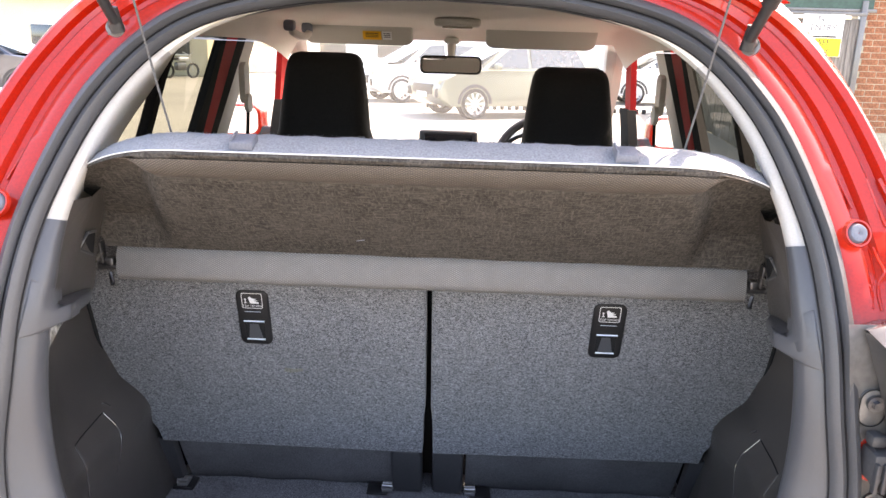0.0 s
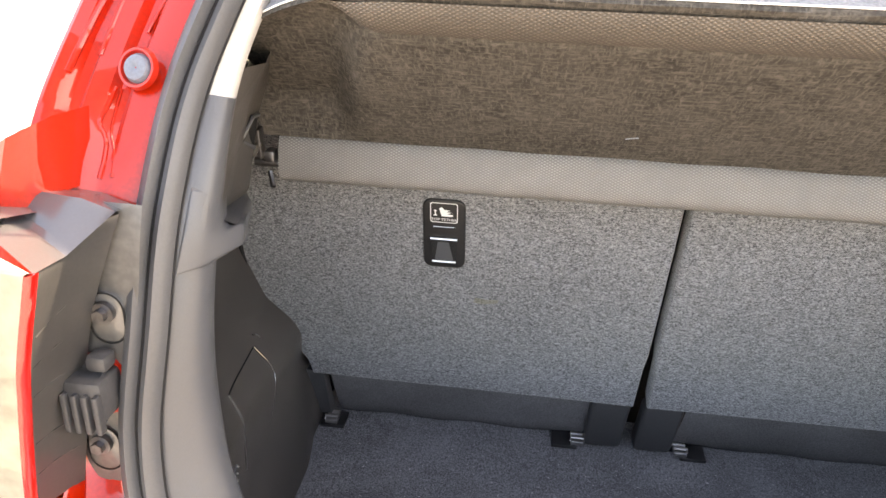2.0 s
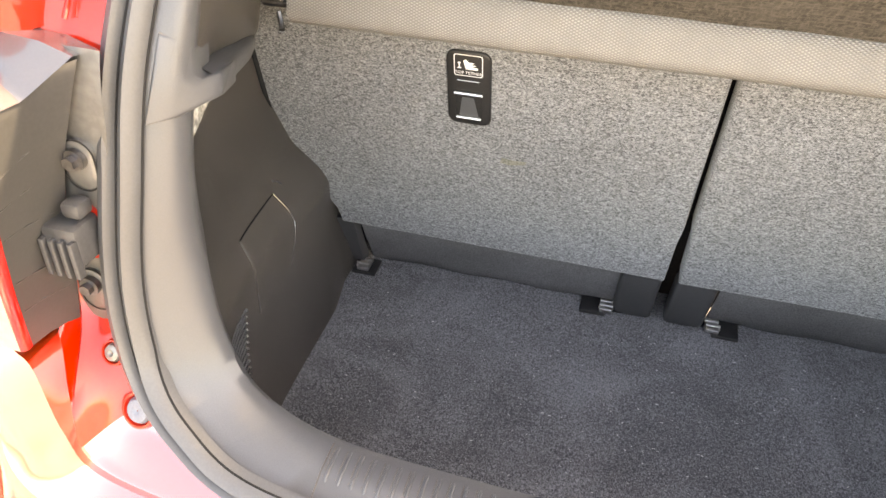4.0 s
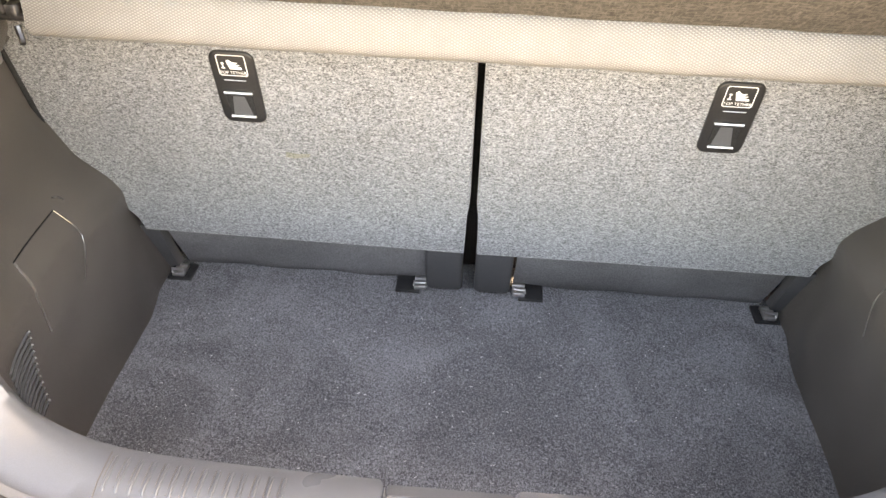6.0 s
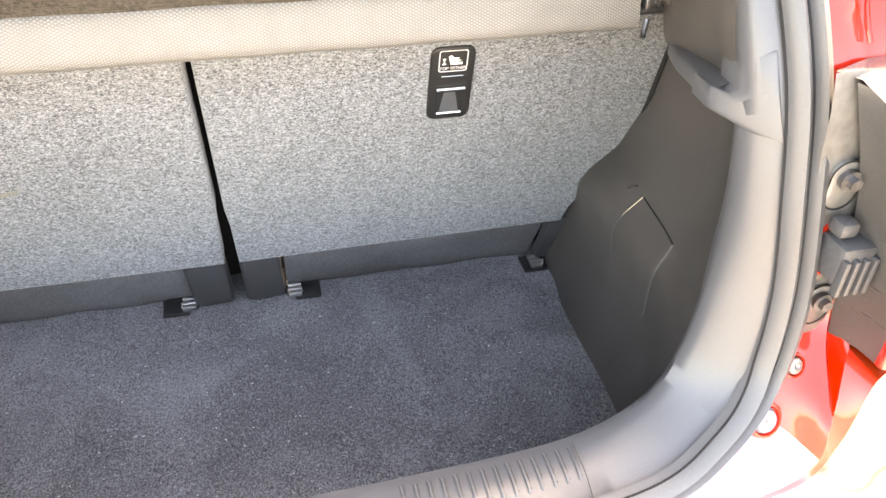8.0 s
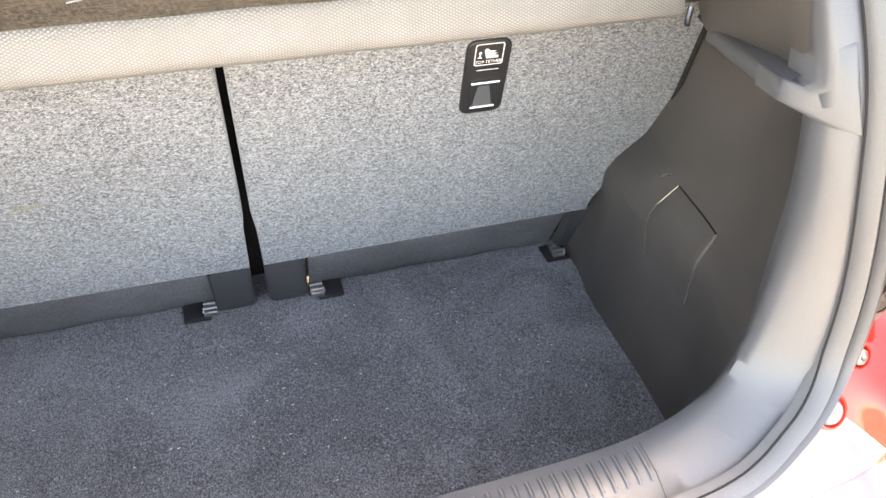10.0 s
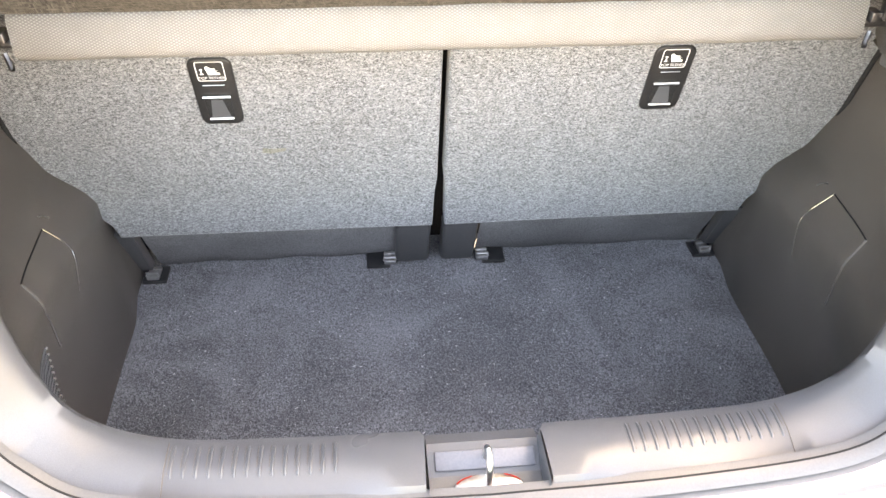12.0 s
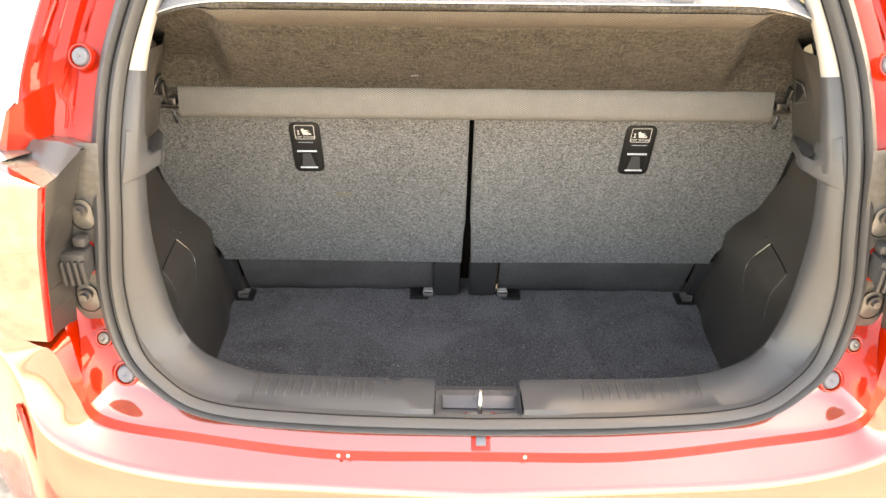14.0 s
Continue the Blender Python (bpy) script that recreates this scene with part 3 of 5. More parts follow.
    bm = bmesh.new()
    tube(bm, [slot_line[3], slot_line[0], slot_line[1], slot_line[2]], .0022, 8)
    part("slot_rim", bm, TRIM, slot_face, "moulded rim of the pivot slot")
    # access lid with a folded face, standing a little proud in its frame
    lid = [(1.087, .845), (.981, .848), (.977, .803), (.982, .741), (1.087, .740), (1.098, .800)]
    if side < 0:
        lid = [(1.096, .838), (.984, .842), (.978, .800), (.986, .738), (1.082, .745), (1.104, .797)]

    def on_wall(y, z, proud=0.0):
        return Vector((side * (soft_x(y, z) - proud), y, z))

    def along(a, b, n=8):
        return [(a[0] + (b[0] - a[0]) * k / n, a[1] + (b[1] - a[1]) * k / n) for k in range(n + 1)]

    back, front_edge = along(lid[0], lid[5], 6) + along(lid[5], lid[4], 6)[1:], along(lid[1], lid[2], 6) + along(lid[2], lid[3], 6)[1:]
    bm = bmesh.new()
    loft(bm, [[on_wall(a[0] + (b[0] - a[0]) * u, a[1] + (b[1] - a[1]) * u, d) for u, d in ((0, -.001), (.012, .0010), (.03, .0016), (.25, .0017), (.5, .0017), (.75, .0017), (.97, .0016), (.988, .0010), (1, -.001))] for a, b in zip(back, front_edge)])
    access = part("access_lid", bm, TRIM_SIDE, trim, "folded plastic access lid", auto=60)
    # paler glossy lines draw the glint along the lid's edges
    for a, b, m_, lb in ((0, 1, CREVICE_SHADE, "dark seam"), (1, 2, SEAM, "worn pale seam"), (0, 5, SEAM, "worn pale seam"), (5, 4, SEAM, "worn pale seam"), (2, 3, SEAM, "worn pale seam"), (4, 3, SEAM, "worn pale seam")):
        bm = bmesh.new()
        tube(bm, [on_wall(y, z, .0006) for y, z in along(lid[a], lid[b])], .0011, 6)
        part("lid_seam", bm, m_, access, lb)
    bm = bmesh.new()
    tube(bm, [on_wall(y, z, .0012) for y, z in ((1.112, .846), (1.120, .842), (1.124, .836))], .0013, 6)
    part("latch_tip", bm, SEAM, access, "small bright latch tip")
    if side < 0:
        for i in range(12):
            z = .780 - i * .0092
            y1 = .940 - i * .0009
            bm = bmesh.new()
            tube(bm, [on_wall(y, z, .0012) for y in (.876, .895, .915, y1 - .004, y1)], .0016, 6)
            part("vent_slat", bm, TRIM, trim)
            # black line under the slat stands for the shade in the slot
            bm = bmesh.new()
            tube(bm, [on_wall(y, z - .0042, .0002) for y in (.876, .895, .915, y1 - .002)], .0012, 5)
            part("vent_slot", bm, CREVICE_SHADE, trim, "vent slot, its shade drawn as a black line")
            bm = bmesh.new()
            box(bm, tuple(on_wall(y1 + .001, z, .0016)), (.004, .003, .004), .0008, seg=1)
            part("vent_end", bm, SEAM, trim, "pale moulded slat end")
        bm = bmesh.new()
        plate(bm, [(.868, 1.072), (.870, 1.037), (.895, 1.046), (.926, 1.057), (.929, 1.074)], .03, lambda p: Vector((-.462 - (p[0] - .87) * .12 - p[2], p[0], p[1])), .003, 3)
        part("boot_lamp", bm, LAMP_CLEAR, trim, "small clear boot lamp")

# ---- boot floor ----
bm = bmesh.new()
xs = np.linspace(-1, 1, 50)
ys = np.linspace(.785, 1.42, 34)
loft(bm, [[Vector((x * .500, y, .580 + .0016 * noise.noise((x * 6, y * 9, 0)) + .0008 * noise.noise((x * 30, y * 30, 2)))) for x in xs] for y in ys])
tagged(part("boot_carpet", bm, CARPET_FLOOR), "dark charcoal needle-felt carpet on the boot floor", "carpet")


# pale lint on the carpet
rnd = random.Random(7)
verts, faces = [], []
for i in range(700):
    x, y, a, l = rnd.uniform(-.44, .44), rnd.uniform(.82, 1.27), rnd.gauss(.1, .5), rnd.uniform(.0005, .0020)
    d, w = Vector((math.cos(a), math.sin(a), 0)) * l, Vector((-math.sin(a), math.cos(a), 0)) * (.0004 if i < 140 else .00016)
    p, n = Vector((x, y, .5832)), len(verts)
    verts += [p - d - w, p + d - w, p + d + w, p - d + w]
    faces.append((n, n + 1, n + 2, n + 3))
me = bpy.data.meshes.new("lint")
me.from_pydata(verts, [], faces)
me.materials.append(WHITE_EDGE)
tagged(new("lint", me), "scattered pale lint specks on the boot carpet", "lint", kind="stuff")


# ---- rear seat backs ----
def seat_y(z):
    return 1.165 + .27 * (1.015 - z)


def on_seat(p, proud=0.0):
    return Vector((p[0], seat_y(p[1]) + p[2] * .965 - proud, p[1] + p[2] * .26))


for side in (-1, 1):
    seat = thing("car_seat", "upright rear seat back with grey heather carpet on its rear", "car seat", "rear seat backs")
    raw = [(.492, .703), (.008, .700), (.0065, .775), (.0034, .805), (.0028, 1.13), (.60, 1.13), (.645, .97), (.60, .87), (.53, .79), (.497, .73)]
    if side < 0:
        raw = [(-x - (.003 if x < .02 else 0), z) for x, z in raw]
    pts = []
    for a, b in zip(raw, raw[1:] + raw[:1]):
        for k in range(4):
            pts.append((a[0] + (b[0] - a[0]) * k / 4, a[1] + (b[1] - a[1]) * k / 4))
    bm = bmesh.new()
    plate(bm, pts, .035, on_seat, .006, 3)
    part("carpet_panel", bm, CARPET_SEAT, seat, "grey heather carpet panel", auto=60)
    bm = bmesh.new()
    box(bm, (side * .32, 1.26, .93), (.60, .10, .42), .03, rot=(15, 0, 0))
    part("cushion", bm, CLOTH, seat, "dark cloth seat cushion")
    bm = bmesh.new()
    x0, x1 = .070, .470
    loft(bm, [[Vector((side * (x0 + (x1 - x0) * i / 14), y, z + .002 * math.sin(i * 1.3))) for i in range(15)] for y, z in ((1.30, .735), (1.270, .715), (1.270, .697), (1.288, .660), (1.312, .615), (1.322, .596), (1.333, .584), (1.345, .575))])
    part("lower_strip", bm, STRIP, seat, "charcoal cloth strip along the foot of the seat back", auto=80)
    bm = bmesh.new()
    plate(bm, rounded(.058, .114, .010, 5, .036 if side > 0 else -.0415, .642), .03, lambda p: Vector((p[0], 1.258 + (0.695 - p[1]) * .42 + p[2], p[1])), .006, 3)
    part("hinge_cover", bm, HINGE_PLASTIC, seat, "dark plastic hinge cover")
    # catches on the floor
    for x, y, w in ((.100, 1.314, .040), (.474, 1.302, .040)):
        bm = bmesh.new()
        box(bm, (side * x, y, .584), (w, .040, .006), .002)
        base = part("catch_base", bm, BLACK, seat, "black plastic catch base")
        bm = bmesh.new()
        xx = .080 if x < .2 else .476
        box(bm, (side * xx, y - .002, .590), (.020, .030, .006), .0015)
        tube(bm, [(side * (xx - .010), y - .012, .592), (side * (xx - .010), y - .012, .599), (side * (xx + .010), y - .012, .599), (side * (xx + .010), y - .012, .592)], .0022, 8)
        tube(bm, [(side * (xx - .010), y + .006, .593), (side * (xx + .010), y + .006, .593)], .0024, 8)
        part("catch", bm, METAL, base, "bright steel seat catch")
    # black tube draws the shade in the gap between carpet and side trim
    bm = bmesh.new()
    tube(bm, [on_seat((side * x, z, 0), .003) for x, z in ((.559, .880), (.562, .92), (.563, 1.0), (.565, 1.06))], .0034, 6)
    part("edge_gap_line", bm, CLOTH, seat, "black line drawn for the shaded gap along the seat edge")
    bm = bmesh.new()
    plate(bm, [(.478, .700), (.479, .592), (.520, .588), (.520, .705)], .02, lambda p: Vector((side * p[0], 1.262 + (.695 - p[1]) * .42 + p[2], p[1])), .003)
    part("side_bracket", bm, HINGE_PLASTIC, seat, "black bracket at the outer foot")
    if side < 0:
        bm = bmesh.new()
        plate(bm, [(-.250, .874), (-.238, .872), (-.218, .876), (-.216, .881), (-.232, .880), (-.248, .882)], .001, lambda p: on_seat(p, .0008), 0)
        part("stain", bm, STAIN, seat, "faint yellow stain on the carpet", smooth=False)
    # top tether plate
    cx, cz = side * .289, .981
    bm = bmesh.new()
    o = rounded(.053, .102, .011, 5)
    plate(bm, [(cx + u, cz + v) for u, v in o], .006, lambda p: on_seat(p, .004), .002, 3)
    tp = part("tether_plate", bm, BLACK, seat, "black plastic top tether plate")
    bm = bmesh.new()
    plate(bm, rounded(.032, .036, .003, 3, cx, cz - .022), .001, lambda p: on_seat(p, .0046), 0)
    part("tether_pocket", bm, CLOTH, tp, "deep black tether pocket")
    # lighter patch paints the lit inside of the pocket
    bm = bmesh.new()
    bm.faces.new([bm.verts.new(on_seat((cx + u, cz + v, 0), .0049)) for u, v in ((-.012, -.038), (.012, -.038), (.006, -.010), (-.008, -.010))])
    part("pocket_lit_patch", bm, TRIM, tp, "grey patch for the lit inside of the pocket", smooth=False)
    for dz, w, hgt in ((.0135, .026, .001), (-.005, .034, .0040), (-.040, .030, .0036)):
        bm = bmesh.new()
        tube(bm, [on_seat((cx - w / 2, cz + dz, 0), .006), on_seat((cx + w / 2, cz + dz, 0), .006)], hgt / 2, 8)
        part("tether_bar", bm, METAL, tp, "bright tether anchor bar")
    # printed label: frame, picture as bars, words
    bm = bmesh.new()
    fo, fi = rounded(.034, .0285, .003, 3, cx, cz + .0335), rounded(.032, .0265, .0025, 3, cx, cz + .0335)
    loft(bm, [[on_seat((*p, 0), .0046) for p in fo], [on_seat((*p, 0), .0046) for p in fi]], closed=True)
    part("label_print", bm, WHITE_PRINT, tp, "white printed label frame", smooth=False)
    bm = bmesh.new()
    picto = [(-.003, .0), (.011, .0), (.011, .003), (.004, .0035), (.010, .006), (.003, .0065), (.008, .009), (.001, .0095), (-.003, .013), (-.006, .011)]
    f = bm.faces.new([bm.verts.new(on_seat((cx + u, cz + .0285 + v, 0), .0046)) for u, v in picto])
    for u0, u1, v0, v1 in ((-.0115, -.010, .0005, .009), (-.013, -.0085, .0005, .002), (-.0125, -.009, .007, .0085)):
        bm.faces.new([bm.verts.new(on_seat((cx + u, cz + .0285 + v, 0), .0046)) for u, v in ((u0, v0), (u1, v0), (u1, v1), (u0, v1))])
    part("label_picture", bm, WHITE_PRINT, tp, "white child seat and anchor picture", smooth=False)
    cu = bpy.data.curves.new("label_words", "FONT")
    cu.body, cu.size, cu.align_x = "TOP TETHER", .0056, "CENTER"
    tmp = new("label_words", cu)
    me = bpy.data.meshes.new_from_object(tmp.evaluated_get(bpy.context.evaluated_depsgraph_get()))
    bpy.data.objects.remove(tmp)
    me.materials.append(WHITE_PRINT)
    words = new("label_words", me)
    words.parent = tp
    ax = (on_seat((0, 1, 0)) - on_seat((0, 0, 0))).normalized()
    zz = Vector((1, 0, 0)).cross(ax)
    words.matrix_world = Matrix.Translation(on_seat((cx, cz + .0222, 0), .0050)) @ Matrix((Vector((1, 0, 0)), ax, zz)).transposed().to_4x4()
    words["label"] = "white words on the black plate"

# Added black block: keeps cabin light out of the gap between the backs
filler = thing("seat_gap_blocker", "added black block that stops light leaking between the seat backs", "car trim")
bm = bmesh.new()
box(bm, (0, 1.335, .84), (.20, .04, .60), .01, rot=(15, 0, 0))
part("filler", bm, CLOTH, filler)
# Unseen seat base and side panels, added to block light from the cabin
base = thing("rear_bench", "unseen dark rear seat base, with added panels that stop light leaks", "car seat")
bm = bmesh.new()
box(bm, (0, 1.72, .58), (1.18, .50, .22), .05, seg=3)
part("base_cushion", bm, CLOTH, base)
for side in (1, -1):
    bm = bmesh.new()
    box(bm, (side * .565, 1.455, .82), (.21, .02, .62), .004)
    part("leak_panel", bm, CLOTH, base)

# ---- parcel shelf, tilted up on its cords ----
shelf = thing("parcel_shelf", "tilted parcel shelf, brown felt underside and blue-grey carpet top", "parcel shelf")
HINGE, REAR = Vector((0, 1.078, 1.121)), Vector((0, .872, 1.281))


def shelf_pt(x, v, w=0.0):
    """x across, v from hinge (0) to rear edge (1), w up from the underside."""
    d = REAR - HINGE
    n = Vector((0, d.z, -d.y)).normalized()
    return HINGE + d * v + n * w + Vector((x, 0, 0))


def half_width(v):
    """Width of the shelf from hinge to rear, with its notched ears and rounded corners."""
    return float(np.interp(v, [0, .12, .25, .36, .48, .60, .72, .84, .92, 1.0], [.480, .486, .476, .461, .468, .472, .450, .402, .345, .27]))


def under_w(x, v):
    """Height of the underside: a raised field in the middle, lower borders."""
    hx = np.interp(v, [0, .55, .75, .88], [.405, .376, .362, .348])
    k = min(1, max(0, (hx - abs(x)) / .030))
    k *= min(1, max(0, (.925 - v) / .07))
    k = k * k * (3 - 2 * k)
    return .030 * (1 - k) * min(1, v / .2) + .0012 * noise.noise((x * 14, v * 5, 0))


NV, NX = 30, 80
bm = bmesh.new()
rows = []
for i in range(NV + 1):
    v = i / NV * .94
    hw = half_width(v)
    rows.append([shelf_pt(hw * (2 * j / NX - 1), v, under_w(hw * (2 * j / NX - 1), v)) for j in range(NX + 1)])
loft(bm, rows)
part("underside", bm, FELT, shelf, "worn brown-grey felt underside with a raised field", auto=80)
# rear rim: mesh band, white edge, carpeted flange
NR = 90


def rim(k, up, back):
    """Line round the rear edge from one ear to the other; up and back move it."""
    pts = []
    for j in range(NR + 1):
        a = 2 * j / NR - 1
        x = .455 * a
        e = abs(a)
        drop = max(0, (e - .60) / .40)
        z = 1.297 - .050 * drop ** 2.2
        y = .858 + .10 * drop ** 1.8
        pts.append(Vector((x, y + back, z + up)))
    return pts


bm = bmesh.new()
v0 = []
for j in range(NR + 1):
    a = 2 * j / NR - 1
    v = .86 - .48 * max(0, (abs(a) - .80) / .20) ** 2
    x = .445 * a
    v0.append(shelf_pt(x, v, under_w(x, v) + .001))
loft(bm, [v0, blend(v0, rim(0, 0, 0), .35), blend(v0, rim(0, -.004, -.008), .75), rim(0, -.004, -.003), rim(0, 0, 0)])
part("rim_felt", bm, FELT, shelf, "brown felt rolled round the rear edge and ears", auto=80)
# rounded mesh band along the rear of the field, tapering at its ends
bm = bmesh.new()
edge_line = rim(0, -.004, -.006)
band = []
for u in np.linspace(0, 1, 9):
    row = []
    for j, (p, q) in enumerate(zip(v0, edge_line)):
        x = .445 * (2 * j / NR - 1)
        if abs(x) > .392:
            continue
        k = min(1, max(0, (.392 - abs(x)) / .07))
        k = k * (2 - k)
        at = .40 + (.86 * u - .40) * k - .25 * (1 - k) ** 2
        row.append(p.lerp(q, at) + Vector((0, -.0075, -.0045)) * (math.sin(math.pi * (.04 + .92 * u)) ** .7 * k) + Vector((0, 0, .002 * (1 - k))))
    band.append(row)
loft(bm, band)
part("rim_band", bm, MESH_BROWN, shelf, "brown mesh cloth band under the rear edge", auto=80)
bm = bmesh.new()
rr = rim(0, .0005, -.001)
tube(bm, rr, .0008, 6)
part("edge_piping", bm, WHITE_EDGE, shelf, "thin white cut edge")
bm = bmesh.new()
fl = [rim(0, .001, 0), rim(0, .008, .014), rim(0, .013, .038), rim(0, .014, .060), rim(0, .006, .090), rim(0, -.03, .14), rim(0, -.12, .20)]
for r, sx in ((fl[4], .97), (fl[5], .92), (fl[6], .86)):
    for p in r:
        p.x *= sx
for k, r in enumerate(fl[1:5], 1):
    for p in r:
        p.z += .0022 * noise.noise((p.x * 40, k * 3.0, 1))
loft(bm, fl)
part("top_carpet", bm, FUZZ, shelf, "blue-grey fuzzy carpet on the shelf top", auto=80)
# short fibres along the crest of the carpet
verts, faces = [], []
for i in range(1700):
    j = random.uniform(0, NR - .01)
    k = random.choice((1, 2, 2, 3, 3))
    a, b = fl[k][int(j)], fl[k][int(j) + 1]
    p = a.lerp(b, j % 1) + Vector((0, random.uniform(-.012, .012), 0))
    q = p + Vector((random.uniform(-.004, .004), random.uniform(-.002, .003), random.uniform(.000, .0018)))
    n = len(verts)
    verts += [p + Vector((-.0004, 0, -.001)), p + Vector((.0004, 0, -.001)), q]
    faces.append((n, n + 1, n + 2))
me = bpy.data.meshes.new("carpet_fibres")
me.from_pydata(verts, [], faces)
me.materials.append(FUZZ)
fib = tagged(new("carpet_pile", me), kind="stuff")
fib.parent = shelf
# clips for the cords
for x in (-.206, .230):
    bm = bmesh.new()
    box(bm, (x, .873, 1.307), (.027, .030, .012), .003, rot=(14, 0, 0))
    box(bm, (x - .011, .873, 1.312), (.003, .028, .009), .001, rot=(14, 0, 0))
    part("cord_clip", bm, GREY_CLIP, shelf, "grey plastic cord clip")
for side in (-1, 1):
    bm = bmesh.new()
    tube(bm, [(side * .310, .93, 1.300), (side * .318, .91, 1.37), (side * .330, .87, 1.50), (side * .37, .66, 1.92)], .0014, 6)
    part("cord", bm, CORD, shelf, "thin grey lifting cord")
    # pivot brackets
    bm = bmesh.new()
    box(bm, (side * .472, 1.075, 1.100), (.012, .02, .012), .002)
    box(bm, (side * .480, 1.066, 1.115), (.004, .014, .034), .001, rot=(8, 0, 0))
    cyl(bm, (side * .455, 1.078, 1.090), (side * .492, 1.078, 1.090), .005, n=12)
    tube(bm, [(side * .474, 1.072, 1.082), (side * .470, 1.068, 1.070), (side * .468, 1.064, 1.066)], .003, 6)
    piv = part("pivot_bracket", bm, DULL, shelf, "steel pivot bracket with a black pin")
    bm = bmesh.new()
    pts = [(side * .480, 1.064, 1.115), (side * .490, 1.05, 1.10), (side * .503, 1.035, 1.108), (side * .512, 1.02, 1.122)]
    tube(bm, pts, .004, 6)
    part("torn_flap", bm, FELT, piv, "frayed felt end")
# cloth bar along the hinge
bm = bmesh.new()
bar = []
for k in range(14):
    a = k / 14 * math.tau
    bar.append((.013 * math.cos(a) + .004 * (math.sin(a) > 0), .0265 * math.sin(a)))
n = 60
loft(bm, [[Vector(((2 * i / n - 1) * .463, 1.080 + u + .0012 * noise.noise((i * .3, 0, 0)), 1.0965 + v + .0008 * noise.noise((i * .23, v * 30, 4)))) for u, v in bar] for i in range(n + 1)], closed=True, cap=True)
part("hinge_bar", bm, MESH, shelf, "pale grey mesh cloth bar along the hinge", auto=80)
bm = bmesh.new()
tube(bm, [shelf_pt(x, v, -.0006) for x, v in ((-.100, .205), (-.094, .215), (-.088, .222))], .0008, 6)
part("scratch", bm, FUZZ, shelf, "pale scuff on the felt")
# ---- car body outside: lamps, bumper, sides, roof ----
for side in (1, -1):
    lamp = thing("tail_lamp", "tail lamp with clear and red lens in a dark housing", "car lamp", "tail lamps")
    # edge of the lens and the inner edge of the housing beside the opening, top to bottom
    lens_edge = spline([(.494, .699, 1.128), (.510, .697, 1.066), (.518, .700, 1.035), (.533, .707, .970), (.550, .719, .903)], 6)
    inner_edge = spline([(.478, .777, 1.141), (.504, .772, 1.072), (.519, .772, 1.020), (.531, .772, .950), (.541, .771, .897)], 6)
    n_ = len(lens_edge)
    bm = bmesh.new()
    crest = [(.494, .699, 1.128), (.497, .742, 1.123), (.486, .764, 1.138), (.478, .777, 1.141)]
    rows_ = []
    for k in range(n_):
        a, b = lens_edge[k], inner_edge[k]
        f = max(0, 1 - k / 4)
        rows_.append([mx(a.lerp(b, u).lerp(Vector(crest[q]), f) + Vector((.004 * math.sin(u * math.pi), 0, 0)), side) for q, u in enumerate((0, .5, .8, 1))])
    loft(bm, rows_)
    loft(bm, [[mx(p, side) for p in inner_edge], [mx(p + Vector((.012, .012, 0)), side) for p in inner_edge]])
    part("housing", bm, LAMP_SIDE, lamp, "dark plastic housing with faint ribs", auto=40)
    for k in (5, 9, 13, 17, 20):
        a, b = lens_edge[k], inner_edge[k]
        bm = bmesh.new()
        tube(bm, [mx(a.lerp(b, u) + Vector((.004 * math.sin(u * math.pi) - .0004, 0, .1 * (b.y - a.y) * u)), side) for u in (.12, .4, .7, .92)], .0009, 6)
        part("housing_rib", bm, LAMP_SIDE, lamp)
    # moulded bracket over the lamp: a flat shelf and a sloped face that rises behind it
    bm = bmesh.new()
    low_row = [Vector(p) for p in ((.494, .699, 1.128), (.522, .713, 1.137), (.552, .728, 1.145), (.60, .757, 1.146))]
    mid_row = [Vector(p) for p in ((.497, .742, 1.123), (.511, .747, 1.129), (.529, .754, 1.136), (.58, .785, 1.140))]
    top_row = [Vector(p) for p in ((.479, .771, 1.143), (.503, .771, 1.151), (.528, .771, 1.153), (.556, .785, 1.150))]
    rows_ = [low_row, [p.lerp(q, .88) for p, q in zip(low_row, mid_row)], [p.lerp(q, .08) + Vector((0, 0, .0008)) for p, q in zip(mid_row, top_row)], [p.lerp(q, .92) for p, q in zip(mid_row, top_row)], [p + Vector((0, .003, .0008)) for p in top_row], [p + Vector((0, .03, -.004)) for p in top_row]]
    loft(bm, [[mx(p, side) for p in r] for r in rows_])
    part("bracket", bm, BRACKET, lamp, "glossy grey moulded bracket", auto=24)
    bm = bmesh.new()
    loft(bm, [[mx(Vector(p), side) for p in r] for r in (((.522, .830, 1.205), (.520, .815, 1.150)), ((.533, .800, 1.203), (.528, .780, 1.150)), ((.537, .776, 1.200), (.546, .767, 1.141)), ((.541, .759, 1.197), (.564, .758, 1.131)), ((.548, .762, 1.193), (.580, .765, 1.128)), ((.550, .790, 1.195), (.578, .800, 1.128)))])
    part("upper_lens", bm, RED_IN, lamp, "glossy red upper section", auto=50)
    bm = bmesh.new()
    loft(bm, [[mx(p + Vector((dx, dy, 0)), side) for p in lens_edge] for dx, dy in ((-.001, .004), (-.0014, -.001), (.0008, -.004), (.0035, -.0052))])
    part("red_lens", bm, LENS_RED, lamp, "red lens edge")
    bm = bmesh.new()
